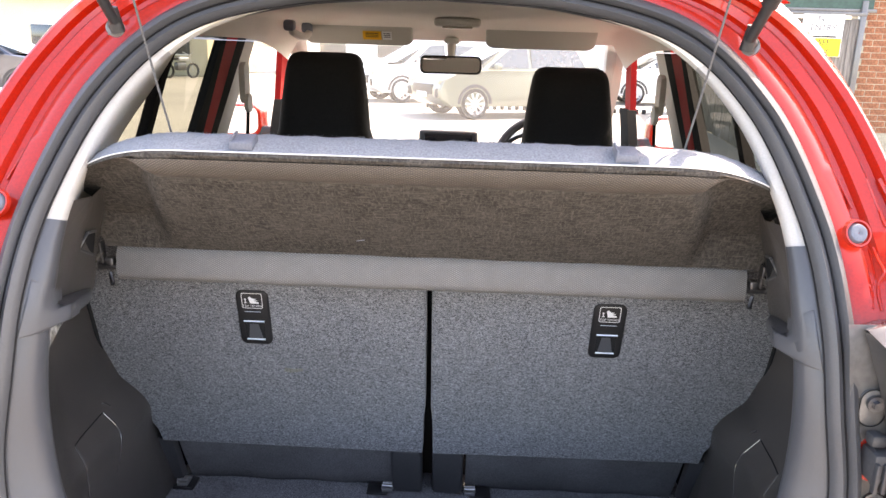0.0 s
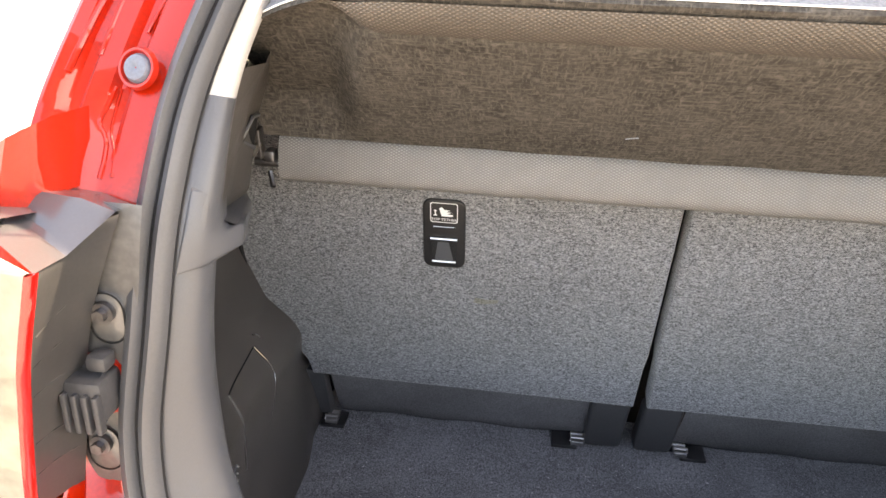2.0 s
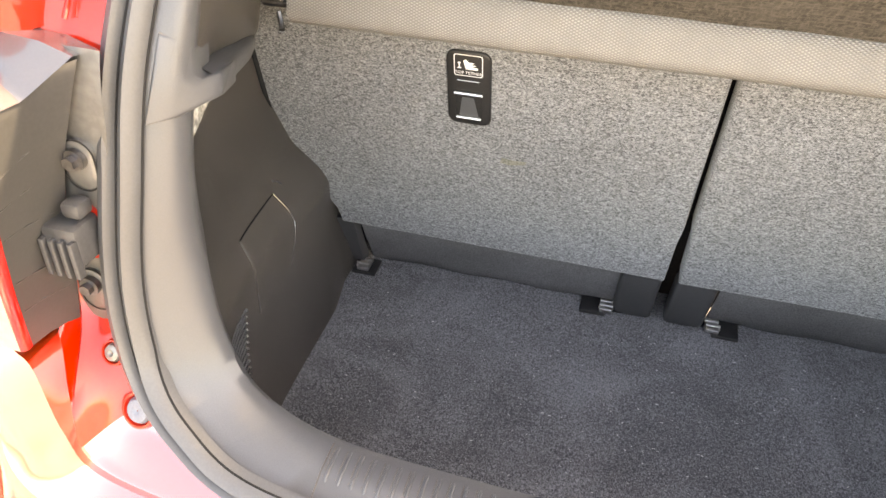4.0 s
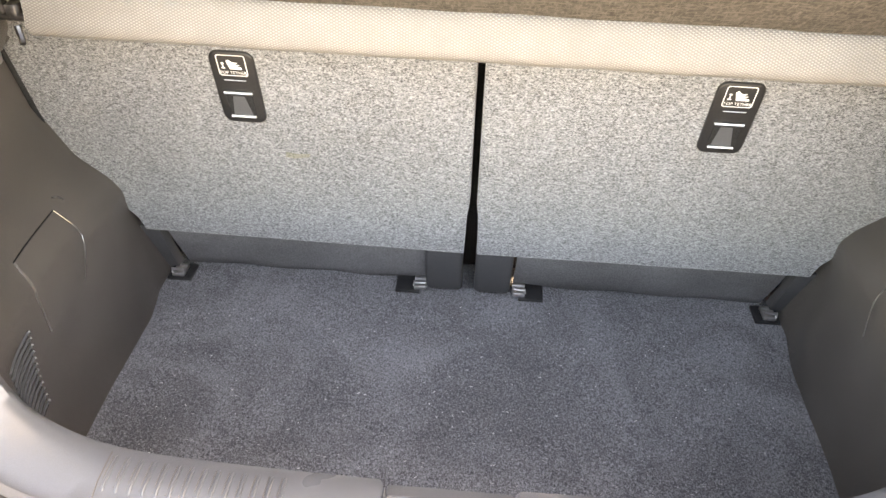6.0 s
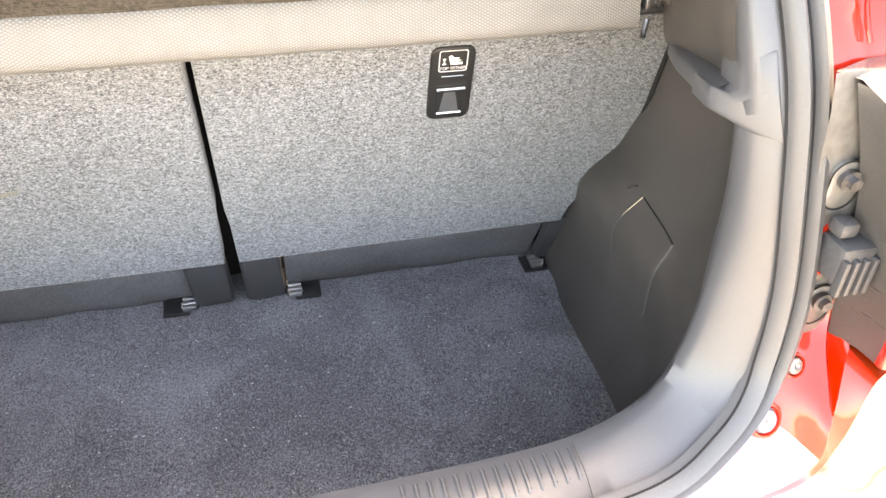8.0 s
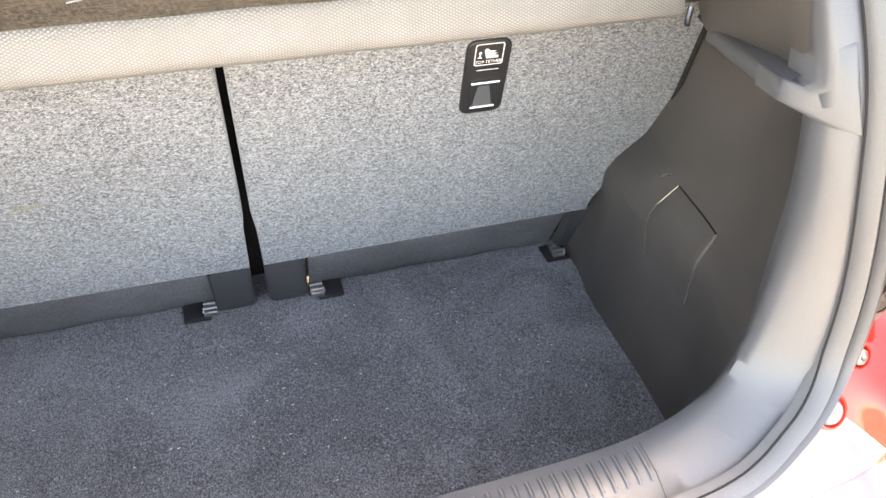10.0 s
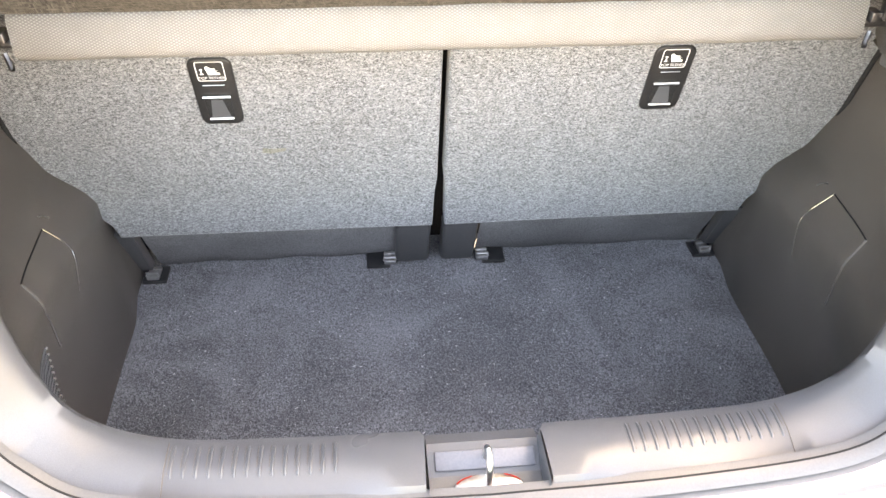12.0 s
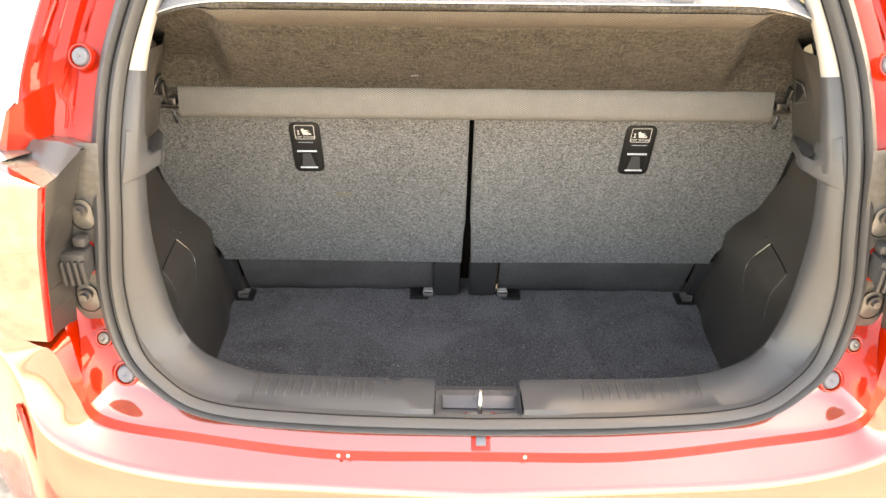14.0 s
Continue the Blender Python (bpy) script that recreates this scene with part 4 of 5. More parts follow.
    loft(bm, [[mx(Vector((p.x + dx, p.y + dy - .010 * b * math.sin(k / (n_ - 1) * math.pi), p.z + up)), side) for k, p in enumerate(lens_edge)] for dx, dy, b, up in ((.0035, -.0052, 0, 0), (.05, -.006, 1, .004), (.10, .006, 1, .008), (.16, .040, .8, .010), (.215, .105, .3, .010), (.25, .19, 0, .010))])
    part("clear_lens", bm, LENS_CLEAR, lamp, "clear glossy lens", auto=60)
    bm = bmesh.new()
    rim_ = [Vector(p) for p in ((.4975, .6938, 1.128), (.544, .693, 1.132), (.594, .705, 1.136), (.654, .739, 1.138), (.709, .804, 1.138), (.744, .889, 1.138))]
    back_ = [Vector(p) for p in ((.494, .699, 1.128), (.522, .713, 1.137), (.552, .728, 1.145), (.622, .771, 1.146), (.680, .836, 1.145), (.725, .92, 1.142))]
    swell = Vector((-.002, -.003, .003))
    loft(bm, [[mx(p.lerp(q, u) + swell * math.sin(u * math.pi), side) for p, q in zip(rim_, back_)] for u in (0, .25, .5, .72)])
    part("lens_shoulder", bm, LENS_CLEAR, lamp, "clear rounded shoulder of the lens", auto=70)
    bm = bmesh.new()
    loft(bm, [[mx(p.lerp(q, u) + swell * math.sin(u * math.pi), side) for p, q in zip(rim_, back_)] for u in (.72, .86, 1)])
    loft(bm, [[mx(Vector(p), side) for p in ((.4926, .6985, 1.1279), (.4952, .6945, 1.1279), (.4975, .6938, 1.1279))], [mx(Vector(p), side) for p in ((.494, .7005, 1.1284), (.4955, .6975, 1.1284), (.4968, .6952, 1.1284))]])
    part("upper_red_edge", bm, LENS_RED, lamp, "red edge along the top of the lens", auto=70)
    bm = bmesh.new()
    loft(bm, [[mx(p + Vector((dx, dy, dz)), side) for p in back_[2:]] for dx, dy, dz in ((0, 0, 0), (-.012, .014, .001), (-.028, .05, -.004), (-.04, .11, -.01))])
    part("lens_cap", bm, BRACKET, lamp, "grey cap over the lens", auto=50)
    # unpainted strip with bolts and the plug
    bm = bmesh.new()
    strip_line = spline([(.484, .783, 1.147), (.499, .779, 1.06), (.514, .779, 1.0), (.521, .779, .934), (.528, .779, .893)], 6)
    loft(bm, [[mx(p + Vector((dx, dy + .0015 * math.sin(p.z * 60), 0)), side) for p in strip_line] for dx, dy in ((-.022, -.001), (-.010, 0), (.006, .0), (.020, .004))])
    part("mount_strip", bm, GREY_BODY, lamp, "grey mounting strip")
    for x, z in ((.521, .932), (.500, 1.057)):
        bm = bmesh.new()
        o = rounded(.027, .042, .0132, 6)
        plate(bm, o, .006, lambda p: Vector((side * x + p[0], .776 + p[2], z - .003 + p[1])), .0015)
        bs = part("bolt_pad", bm, GREY_BODY, lamp, "pressed oval pad")
        bm = bmesh.new()
        o = [Vector((side * x + p[0], .7758, z - .003 + p[1])) for p in rounded(.0285, .0435, .0139, 6)]
        tube(bm, o + o[:1], .0007, 5)
        part("pad_outline", bm, CREVICE_SHADE, bs, "dark outline of the pad")
        bm = bmesh.new()
        cyl(bm, (side * x, .775, z + .004), (side * x, .770, z + .004), .0088, n=20)
        cyl(bm, (side * x, .772, z + .004), (side * x, .764, z + .004), .0054, n=6)
        part("bolt", bm, DULL, bs, "dull steel flange bolt")
    bm = bmesh.new()
    loft(bm, [[Vector((side * .512 + r * math.cos(a), y, .994 + 1.25 * r * math.sin(a))) for a in [k / 28 * math.tau for k in range(29)]] for r, y in ((.023, .780), (.022, .774), (.018, .774), (.017, .782))])
    part("plug_hole", bm, RED_IN, lamp, "red rim of the cable hole")
    bm = bmesh.new()
    box(bm, (side * .511, .762, .996), (.032, .034, .036), .005)
    for k in range(4):
        box(bm, (side * .511 + (k - 1.5) * .0085, .744, .988), (.0045, .008, .034), .001)
    box(bm, (side * .503, .764, 1.024), (.017, .018, .014), .004)
    loft(bm, [[(side * (.496 + dx), .748, .978 + dz) for dx, dz in ((0, 0), (.030, 0), (.030, .026), (.004, .034))], [(side * (.496 + dx), .775, .984 + dz) for dx, dz in ((.004, 0), (.028, 0), (.028, .036), (.004, .036))]], closed=True, cap=True)
    part("lamp_plug", bm, PLUG, lamp, "grey ribbed electrical plug", auto=30)
    # holes and plugs in the shut face
    for (x, y, z, r, m) in ((.476, .740, .831, .013, GREY_CLIP), (.503, .759, .876, .009, GREY_BODY), (.494, .858, 1.229, .012, GREY_CLIP)):
        bm = bmesh.new()
        nrm = Vector((.12 * side, -.9, .45 if z < 1 else .35)).normalized()
        q = nrm.to_track_quat("Z", "Y")
        c = Vector((side * x, y, z)) + nrm * .002
        loft(bm, [[c + q @ Vector((rr * math.cos(a), rr * math.sin(a), h)) for a in [k / 24 * math.tau for k in range(24)]] for rr, h in ((r * 1.4, -.003), (r * 1.28, .002), (r * 1.12, .002), (r * 1.0, -.002))], closed=True)
        ring = part("grommet_ring", bm, RED_IN, car, "raised red ring")
        bm = bmesh.new()
        loft(bm, [[c + q @ Vector((rr * math.cos(a), rr * math.sin(a), h)) for a in [k / 24 * math.tau for k in range(24)]] for rr, h in ((r * .98, -.001), (r * .8, .003), (r * .35, .004), (r * .05, .002))], closed=True, cap=False)
        part("grommet", bm, m, ring, "grey rubber grommet")
    # pressed creases beside and below the upper grommet
    for crease, r in (([(.490, .915, 1.283), (.496, .905, 1.267), (.502, .893, 1.251)], .0016),
                      ([(.518, .904, 1.285), (.525, .889, 1.262), (.530, .868, 1.236)], .0018),
                      ([(.533, .904, 1.285), (.541, .887, 1.263), (.546, .869, 1.243), (.548, .850, 1.225)], .0030),
                      ([(.515, .859, 1.213), (.516, .847, 1.203), (.518, .834, 1.191), (.513, .831, 1.179), (.511, .822, 1.166), (.512, .813, 1.153)], .0020),
                      ([(.512, .861, 1.211), (.512, .848, 1.197), (.511, .836, 1.183), (.506, .828, 1.171), (.503, .815, 1.154)], .0012)):
        bm = bmesh.new()
        tube(bm, [mx(p, side) for p in spline(crease, 4)], r, 8)
        part("crease", bm, RED_IN, shut_face, "pressed crease in the red sheet")

# sensor pocket and small screw dots under the sill
bm = bmesh.new()
box(bm, (.003, .6895, .7595), (.026, .024, .010), .002, rot=(39, 0, 0))
pk = part("catch_pocket", bm, RED_IN, car, "small red pocket under the seal")
bm = bmesh.new()
box(bm, (.003, .6865, .7645), (.013, .012, .003), .001, rot=(39, 0, 0))
part("pocket_plug", bm, GREY_CLIP, pk, "grey plug")
for x in (-.188, -.175, .063):
    bm = bmesh.new()
    y = .6815
    cyl(bm, (x, y, .742), (x, y - .0022, .742), .0026, n=14)
    part("screw_cap", bm, PALE, car, "tiny pale screw cap")

# bumper: a narrow wall under the shut face, a broad top and a rounded skirt that wraps the corner
WALL_TOP = [(0, .679, .752), (.20, .679, .7545), (.38, .694, .768), (.498, .699, .793), (.520, .712, .845), (.543, .745, .892), (.575, .77, .892), (.63, .80, .892), (.71, .86, .89), (.785, .94, .89)]
WALL_FOOT = [(0, .689, .724), (.20, .689, .726), (.38, .703, .740), (.508, .707, .766), (.530, .704, .822), (.549, .714, .884), (.580, .728, .888), (.645, .765, .888), (.725, .835, .887), (.797, .95, .885)]
TOP_EDGE = [(0, .6575, .7027), (.20, .6625, .7085), (.382, .668, .7165), (.502, .673, .7445), (.570, .678, .793), (.606, .715, .845), (.640, .745, .860), (.690, .785, .870), (.750, .850, .875), (.805, .955, .875)]
top_w, foot, lip = [spline(q, PER) for q in (WALL_TOP, WALL_FOOT, TOP_EDGE)]


def skirt(level, out, keep):
    """The lip moved out in plan and down to a level; keep holds some of its rise towards the corner."""
    r = []
    for i, p in enumerate(lip):
        a, b = lip[max(i - 1, 0)], lip[min(i + 1, len(lip) - 1)]
        t = Vector((b.x - a.x, b.y - a.y, 0)).normalized()
        n = Vector((t.y, -t.x, 0))
        if i == 0:
            n = Vector((0, -1, 0))
        r.append(p + n * out + Vector((0, 0, level + (p.z - .705) * keep - p.z)))
    return r


rings = [top_w, blend(top_w, foot, .5), foot, blend(foot, lip, .10),
         [p.lerp(q, .55) - Vector((0, 0, .0004)) for p, q in zip(foot, lip)], [p.lerp(q, .93) + Vector((0, 0, .0001)) for p, q in zip(foot, lip)], lip, skirt(.701, .0035, 1), skirt(.690, .008, .97), skirt(.652, .022, .9), skirt(.59, .034, .7), skirt(.505, .033, .4), skirt(.40, .020, .15), skirt(.33, -.02, 0)]
bm = bmesh.new()
both = lambda r: [mx(p, 1) for p in r[::-1]] + [mx(p, -1) for p in r[1:]]
loft(bm, [both(r) for r in rings[2:]])
bumper = part("bumper", bm, RED_SKY_GLOSS, car, "glossy red rear bumper", auto=32)
bm = bmesh.new()
loft(bm, [both(r[:53]) for r in rings[:3]])
part("bumper_wall", bm, RED, bumper, "narrow red wall above the bumper top", auto=30)
for side in (1, -1):
    bm = bmesh.new()
    loft(bm, [[mx(p, side) for p in r[52:]] for r in rings[:3]])
    part("bumper_shoulder", bm, RED_SKY_GLOSS, bumper, "red shoulder of the bumper under the lens", auto=30)
    bm = bmesh.new()
    loft(bm, [[mx(p, side) for p in J_HALF[37:53]], [mx(p.lerp(q, .5) + Vector((.001, 0, .001)), side) for p, q in zip(J_HALF[37:53], top_w[37:53])], [mx(p, side) for p in top_w[37:53]]])
    part("corner_fold", bm, RED, bumper, "red fold under the tail lamp", auto=40)
# slots low on the corners, with a raised red lip
for side in (1, -1):
    ring_pts = []
    low, high = rings[8], rings[11]
    for k in range(25):
        a = k / 24 * math.tau
        u, v = math.cos(a), math.sin(a)
        s_ = 4 * PER + 3 + 5 * u - 3 * v
        i0 = int(s_)
        f = .42 + .42 * v
        ring_pts.append(low[i0].lerp(low[i0 + 1], s_ % 1).lerp(high[i0].lerp(high[i0 + 1], s_ % 1), f) + Vector((.003, -.003, 0)))
    bm = bmesh.new()
    tube(bm, [mx(p, side) for p in ring_pts], .004, 8)
    slot = part("slot_lip", bm, RED, bumper, "raised red lip round the bumper slot")
    mid_p = sum(ring_pts[:-1], Vector()) / 24
    bm = bmesh.new()
    loft(bm, [[mx(p, side) for p in ring_pts], [mx(p.lerp(mid_p, .3) + Vector((-.010, .012, 0)), side) for p in ring_pts], [mx(p.lerp(mid_p, .98) + Vector((-.012, .016, 0)), side) for p in ring_pts]])
    part("slot_reflector", bm, LENS_RED, slot, "red reflector in the slot")

# panels added behind the lamps, beside and under the boot, against light leaks
for side in (1, -1):
    bm = bmesh.new()
    seg = J_HALF[4 * PER - 2: 6 * PER + 6]
    loft(bm, [[mx(p, side) for p in seg], [mx(Vector((.70, .84, p.z)), side) for p in seg], [mx(Vector((.80, .92, p.z)), side) for p in seg]])
    part("lamp_back_panel", bm, RED_IN, car, "added red closing panel behind the lamp")
    bm = bmesh.new()
    box(bm, (side * .66, 1.30, .79), (.02, 1.0, .52), .004)
    part("side_leak_panel", bm, BLACK, car, "added dark panel beside the boot, blocks light leaks")
bm = bmesh.new()
box(bm, (0, 1.12, .50), (1.34, .70, .06), .01)
part("floor_leak_slab", bm, BLACK, car, "added dark slab under the carpet, blocks light leaks")

# body side and roof, from the shut face forward
OUT = [(.64, .90, 1.08), (.60, .95, 1.17), (.580, 1.0, 1.27), (.515, 1.07, 1.41), (.40, 1.10, 1.52), (.21, 1.12, 1.585), (0, 1.12, 1.60)]
o_half = spline(OUT, PER)
start = 6 * PER
jh = J_HALF[start:]
bm = bmesh.new()
mid = [p.lerp(q, .45) + Vector((0, -.012, .008)) for p, q in zip(jh, o_half)]
r1 = [p.lerp(q, .12) + Vector((0, -.006, 0)) for p, q in zip(jh, o_half)]
full = lambda r: [mx(p, 1) for p in r] + [mx(p, -1) for p in r[-2::-1]]
loft(bm, [full(jh), full(r1), full(mid), full(o_half)])
part("rear_quarter", bm, RED, car, "glossy red rear corner panels", auto=60)
# side of the rear pillar, up to the side windows
for side in (1, -1):
    bm = bmesh.new()
    front = spline([(.715, 1.30, 1.09), (.690, 1.36, 1.20), (.650, 1.50, 1.33), (.60, 1.62, 1.44)], PER)
    back = o_half[:3 * PER + 1]
    loft(bm, [[mx(p, side) for p in back], [mx(p.lerp(q, .5) + Vector((.015, 0, .005)), side) for p, q in zip(back, front)], [mx(p, side) for p in front], [mx(p + Vector((-.05, .02, -.01)), side) for p in front]])
    part("rear_pillar", bm, RED, car, "glossy red rear pillar", auto=60)
    bm = bmesh.new()
    back = o_half[3 * PER:]
    loft(bm, [[mx(p, side) for p in back], [mx(Vector((p.x * 1.13, 1.62 - .3 * (1 - p.x / .505), min(1.605, p.z + .02))), side) for p in back]])
    part("roof_corner", bm, RED, car, "glossy red roof corner", auto=60)
# roof skin
bm = bmesh.new()
yy = np.linspace(1.30, 2.62, 12)
loft(bm, [[Vector((.56 * a, y, 1.605 - .10 * abs(a) ** 4 - .05 * max(0, (y - 2.2) / .42) ** 2)) for a in np.linspace(-1, 1, 21)] for y in yy])
part("roof_skin", bm, RED, car, "glossy red roof", auto=60)
# lower body sides, wheel arches, doors
for side in (1, -1):
    bm = bmesh.new()
    prof = [(.70, 1.09), (.775, 1.05), (.815, .95), (.825, .80), (.815, .60), (.80, .40), (.76, .25)]
    st = [(.80, .90), (.90, .97), (1.2, 1.0), (2.0, 1.0), (2.9, 1.0), (3.6, .98), (4.0, .90), (4.2, .70)]
    loft(bm, [[Vector((side * x * s, y, z if y < 2.9 else z - (z - .25) * .16 * (y - 2.9) / 1.3)) for x, z in prof] for y, s in st])
    part("body_side", bm, RED, car, "glossy red body side", auto=60)
    for y in (1.22, 3.62):
        bm = bmesh.new()
        loft(bm, [[Vector((side * xx, y + rr * math.cos(a), .31 + rr * math.sin(a))) for a in [k / 36 * math.tau for k in range(36)]] for xx, rr in ((.62, .20), (.63, .30), (.66, .31), (.80, .31), (.832, .295), (.835, .20))], closed=True)
        wh = part("wheel", bm, RUBBER, car, "black tyre")
        bm = bmesh.new()
        loft(bm, [[Vector((side * xx, y + rr * math.cos(a), .31 + rr * math.sin(a))) for a in [k / 36 * math.tau for k in range(36)]] for xx, rr in ((.836, .20), (.82, .17), (.838, .06), (.84, .005))], closed=True)
        part("rim", bm, ALLOY, wh, "silver wheel rim")
bm = bmesh.new()
loft(bm, [[Vector((a * w, y, z - .06 * a * a)) for a in np.linspace(-1, 1, 13)] for y, z, w in ((3.25, 1.04, .68), (3.6, .98, .68), (3.95, .90, .66), (4.15, .78, .62), (4.22, .60, .60), (4.22, .28, .58))])
part("bonnet", bm, RED, car, "glossy red bonnet and nose", auto=60)
bm = bmesh.new()
box(bm, (0, 2.4, .22), (1.36, 3.3, .04), .01)
part("underbody", bm, BLACK, car)

# open tailgate above, held by two struts
gate = thing("tailgate", "open red tailgate held up by two gas struts", "tailgate")
bm = bmesh.new()
gs = [(1.12, 1.60, .36), (1.0, 1.70, .46), (.73, 1.94, .58), (.61, 2.04, .585), (.50, 2.12, .56), (.43, 2.13, .52)]
top = [[Vector((a * w, y, z - .03 * a ** 4)) for a in np.linspace(-1, 1, 17)] for y, z, w in gs]
bot = [[p + Vector((0, -.03, -.06)) * (1 if 0 < i < 5 else .3) for p in r] for i, r in enumerate(top)]


def pieces(bm, rows):
    """The gate's sheet round its window: above, below and beside it."""
    loft(bm, rows[:2])
    loft(bm, rows[2:])
    loft(bm, [r[:2] for r in rows[1:3]])
    loft(bm, [r[-2:] for r in rows[1:3]])


pieces(bm, top)
part("gate_shell", bm, RED, gate, "red tailgate shell", auto=50)
bm = bmesh.new()
pieces(bm, bot)
loft(bm, [top[-1], bot[-1]])
for k in (1, -2):
    loft(bm, [[r[k] for r in top[1:3]], [r[k] for r in bot[1:3]]])
part("gate_inner", bm, TRIM, gate, "dark grey inner face of the tailgate", auto=50)
bm = bmesh.new()
loft(bm, [[p.lerp(q, .5) for p, q in zip(r[1:-1], s_[1:-1])] for r, s_ in zip(top[1:3], bot[1:3])])
part("rear_window", bm, PANE_REAR, gate, "clear rear window")
for side in (1, -1):
    bm = bmesh.new()
    a, b = Vector((side * .376, .945, 1.434)), Vector((side * .472, .4275, 2.043))
    q = a.lerp(b, .067)
    cyl(bm, q, b, .0095, n=16)
    cyl(bm, a, q, .0065, n=12)
    st = part("gas_strut", bm, BLACK, gate, "black gas strut")
    bm = bmesh.new()
    cyl(bm, a + Vector((side * .012, .014, 0)), a + Vector((side * .002, .000, 0)), .007, n=18)
    cyl(bm, a + Vector((0, .002, -.008)), a + Vector((side * .002, -.006, .020)), .0085, .0065, n=14)
    part("strut_end", bm, BLACK, st, "black ball joint")
    bm = bmesh.new()
    cyl(bm, a + Vector((side * .010, .016, -.004)), a + Vector((side * .006, .008, -.003)), .011, n=22)
    part("ball_stud_plate", bm, GREY_BODY, st, "round grey stud plate")

# ---- inside of the cabin ----
lining = thing("roof_lining", "pale cream cloth roof lining and upper pillar trims", "roof lining")
hi = [i for i, p in enumerate(T_HALF) if p.z > 1.19]
PIL = spline([(.600, 1.28, 1.14), (.597, 1.39, 1.235), (.583, 1.55, 1.335), (.558, 1.67, 1.425), (.40, 1.55, 1.485), (.20, 1.40, 1.50), (0, 1.35, 1.505)], PER)
a0 = hi[0]
up = [A[i] for i in hi], [A[i].lerp(B2[i], .5) for i in hi], [B2[i] for i in hi], [T_HALF[i] for i in hi]
n = len(hi)
pil = [PIL[round(k * (len(PIL) - 1) / (n - 1))] for k in range(n)]
rings = list(up) + [blend(up[3], pil, .35), blend(up[3], pil, .7), pil]
bm = bmesh.new()
cut = min(k for k in range(n) if up[3][k].z > 1.40)
loft(bm, [full(r[cut:]) for r in rings])
part("rear_lining", bm, BEIGE, lining, "cream lining round the rear of the roof", auto=70)
for side in (1, -1):
    bm = bmesh.new()
    loft(bm, [[mx(p, side) for p in r[:cut + 1]] for r in rings])
    part("upper_pillar_trim", bm, PILLAR, lining, "pale grey plastic rear pillar trim", auto=70)
bm = bmesh.new()
loft(bm, [[Vector((.565 * a, max(y, 1.35 + .27 * abs(a) ** 2), 1.508 - .075 * abs(a) ** (5 + 80 * max(0, y - 1.6)) - .06 * max(0, (y - 2.1) / .5) ** 2)) for a in np.linspace(-1, 1, 25)] for y in np.linspace(1.35, 2.60, 16)])
part("main_lining", bm, BEIGE, lining, "cream roof lining", auto=70)


def strip(name, pts, w, d, material, parent, label="", side=1):
    """A flat bar along a line in the car's side, w wide along the car and d thick across it."""
    bm = bmesh.new()
    loft(bm, [[Vector((side * p[0] + ex, p[1] + ey, p[2])) for ex, ey in ((-d / 2, -w / 2), (d / 2, -w / 2), (d / 2, w / 2), (-d / 2, w / 2))] for p in pts], closed=True, cap=True)
    return part(name, bm, material, parent, label)


for side in (1, -1):
    # door frames and pillars, from rear to front
    strip("window_bar", [(.60, 1.39, 1.05), (.597, 1.475, 1.20), (.588, 1.575, 1.34), (.575, 1.64, 1.43)], .030, .02, SEAL_DULL, car, "black window divider", side)
    edges = ((1.63, 1.79, 2.015), (1.70, 1.853, 2.05), (1.76, 1.914, 2.145), (1.80, 1.965, 2.225), (1.89, 2.062, 2.32))
    for (e0, e1), nm, m_, lb in zip(zip(edges, edges[1:]), ("door_seal", "door_frame", "door_seal", "centre_pillar"), (SEAL_DULL, RED_MATTE, SEAL_DULL, PILLAR), ("black door seal", "red door frame", "black door seal", "pale grey centre pillar trim")):
        bm = bmesh.new()
        loft(bm, [[Vector((side * (x + dx), e[i], z)) for i, (x, z) in enumerate(((.602, 1.03), (.600, 1.20), (.590, 1.44)))] for e, dx in ((e0, 0), (e1, 0), (e1, .02), (e0, .02), (e0, 0))])
        part(nm, bm, m_, car, lb, smooth=False)
    strip("front_frame", [(.597, 2.55, 1.05), (.597, 2.61, 1.17), (.597, 2.66, 1.24)], .13, .03, SEAL_DULL, car, "black front door seal", side)
    strip("front_red_frame", [(.605, 2.57, 1.05), (.605, 2.655, 1.25), (.605, 2.71, 1.43)], .085, .02, RED_MATTE, car, "red front door frame", side)
    strip("screen_pillar", [(.60, 3.25, 1.03), (.585, 2.95, 1.30), (.54, 2.68, 1.45)], .06, .06, PALE, lining, "pale windscreen pillar trim", side)
    bm = bmesh.new()
    loft(bm, [[Vector((side * x, y, z)) for y in np.linspace(1.15, 3.25, 12)] for x, z in ((.62, .40), (.615, .95), (.60, 1.06), (.70, 1.09))])
    part("door_lining", bm, TRIM_SIDE, car, "dark door lining", auto=60)
    bm = bmesh.new()
    loft(bm, [[Vector((side * x, y, z)) for y in np.linspace(1.55, 2.75, 8)] for x, z in ((.565, 1.425), (.60, 1.43), (.64, 1.50))])
    part("roof_rail", bm, BLACK, car, "dark roof rail over the doors")
    bm = bmesh.new()
    loft(bm, [[Vector((side * x, y, z)) for y in (1.30, 1.6, 2.1)] for x, z in ((.635, 1.06), (.60, 1.44))])
    pane = part("rear_side_window", bm, PANE_DARK, car, "lightly tinted rear side glass")
    pane.visible_shadow = False
    bm = bmesh.new()
    loft(bm, [[Vector((side * x, y, z)) for y in (2.12, 2.8, 3.2)] for x, z in ((.635, 1.06), (.60, 1.44))])
    pane = part("front_side_window", bm, PANE, car, "clear front side glass")
    pane.visible_shadow = False
    # belt with upper anchor
    bm = bmesh.new()
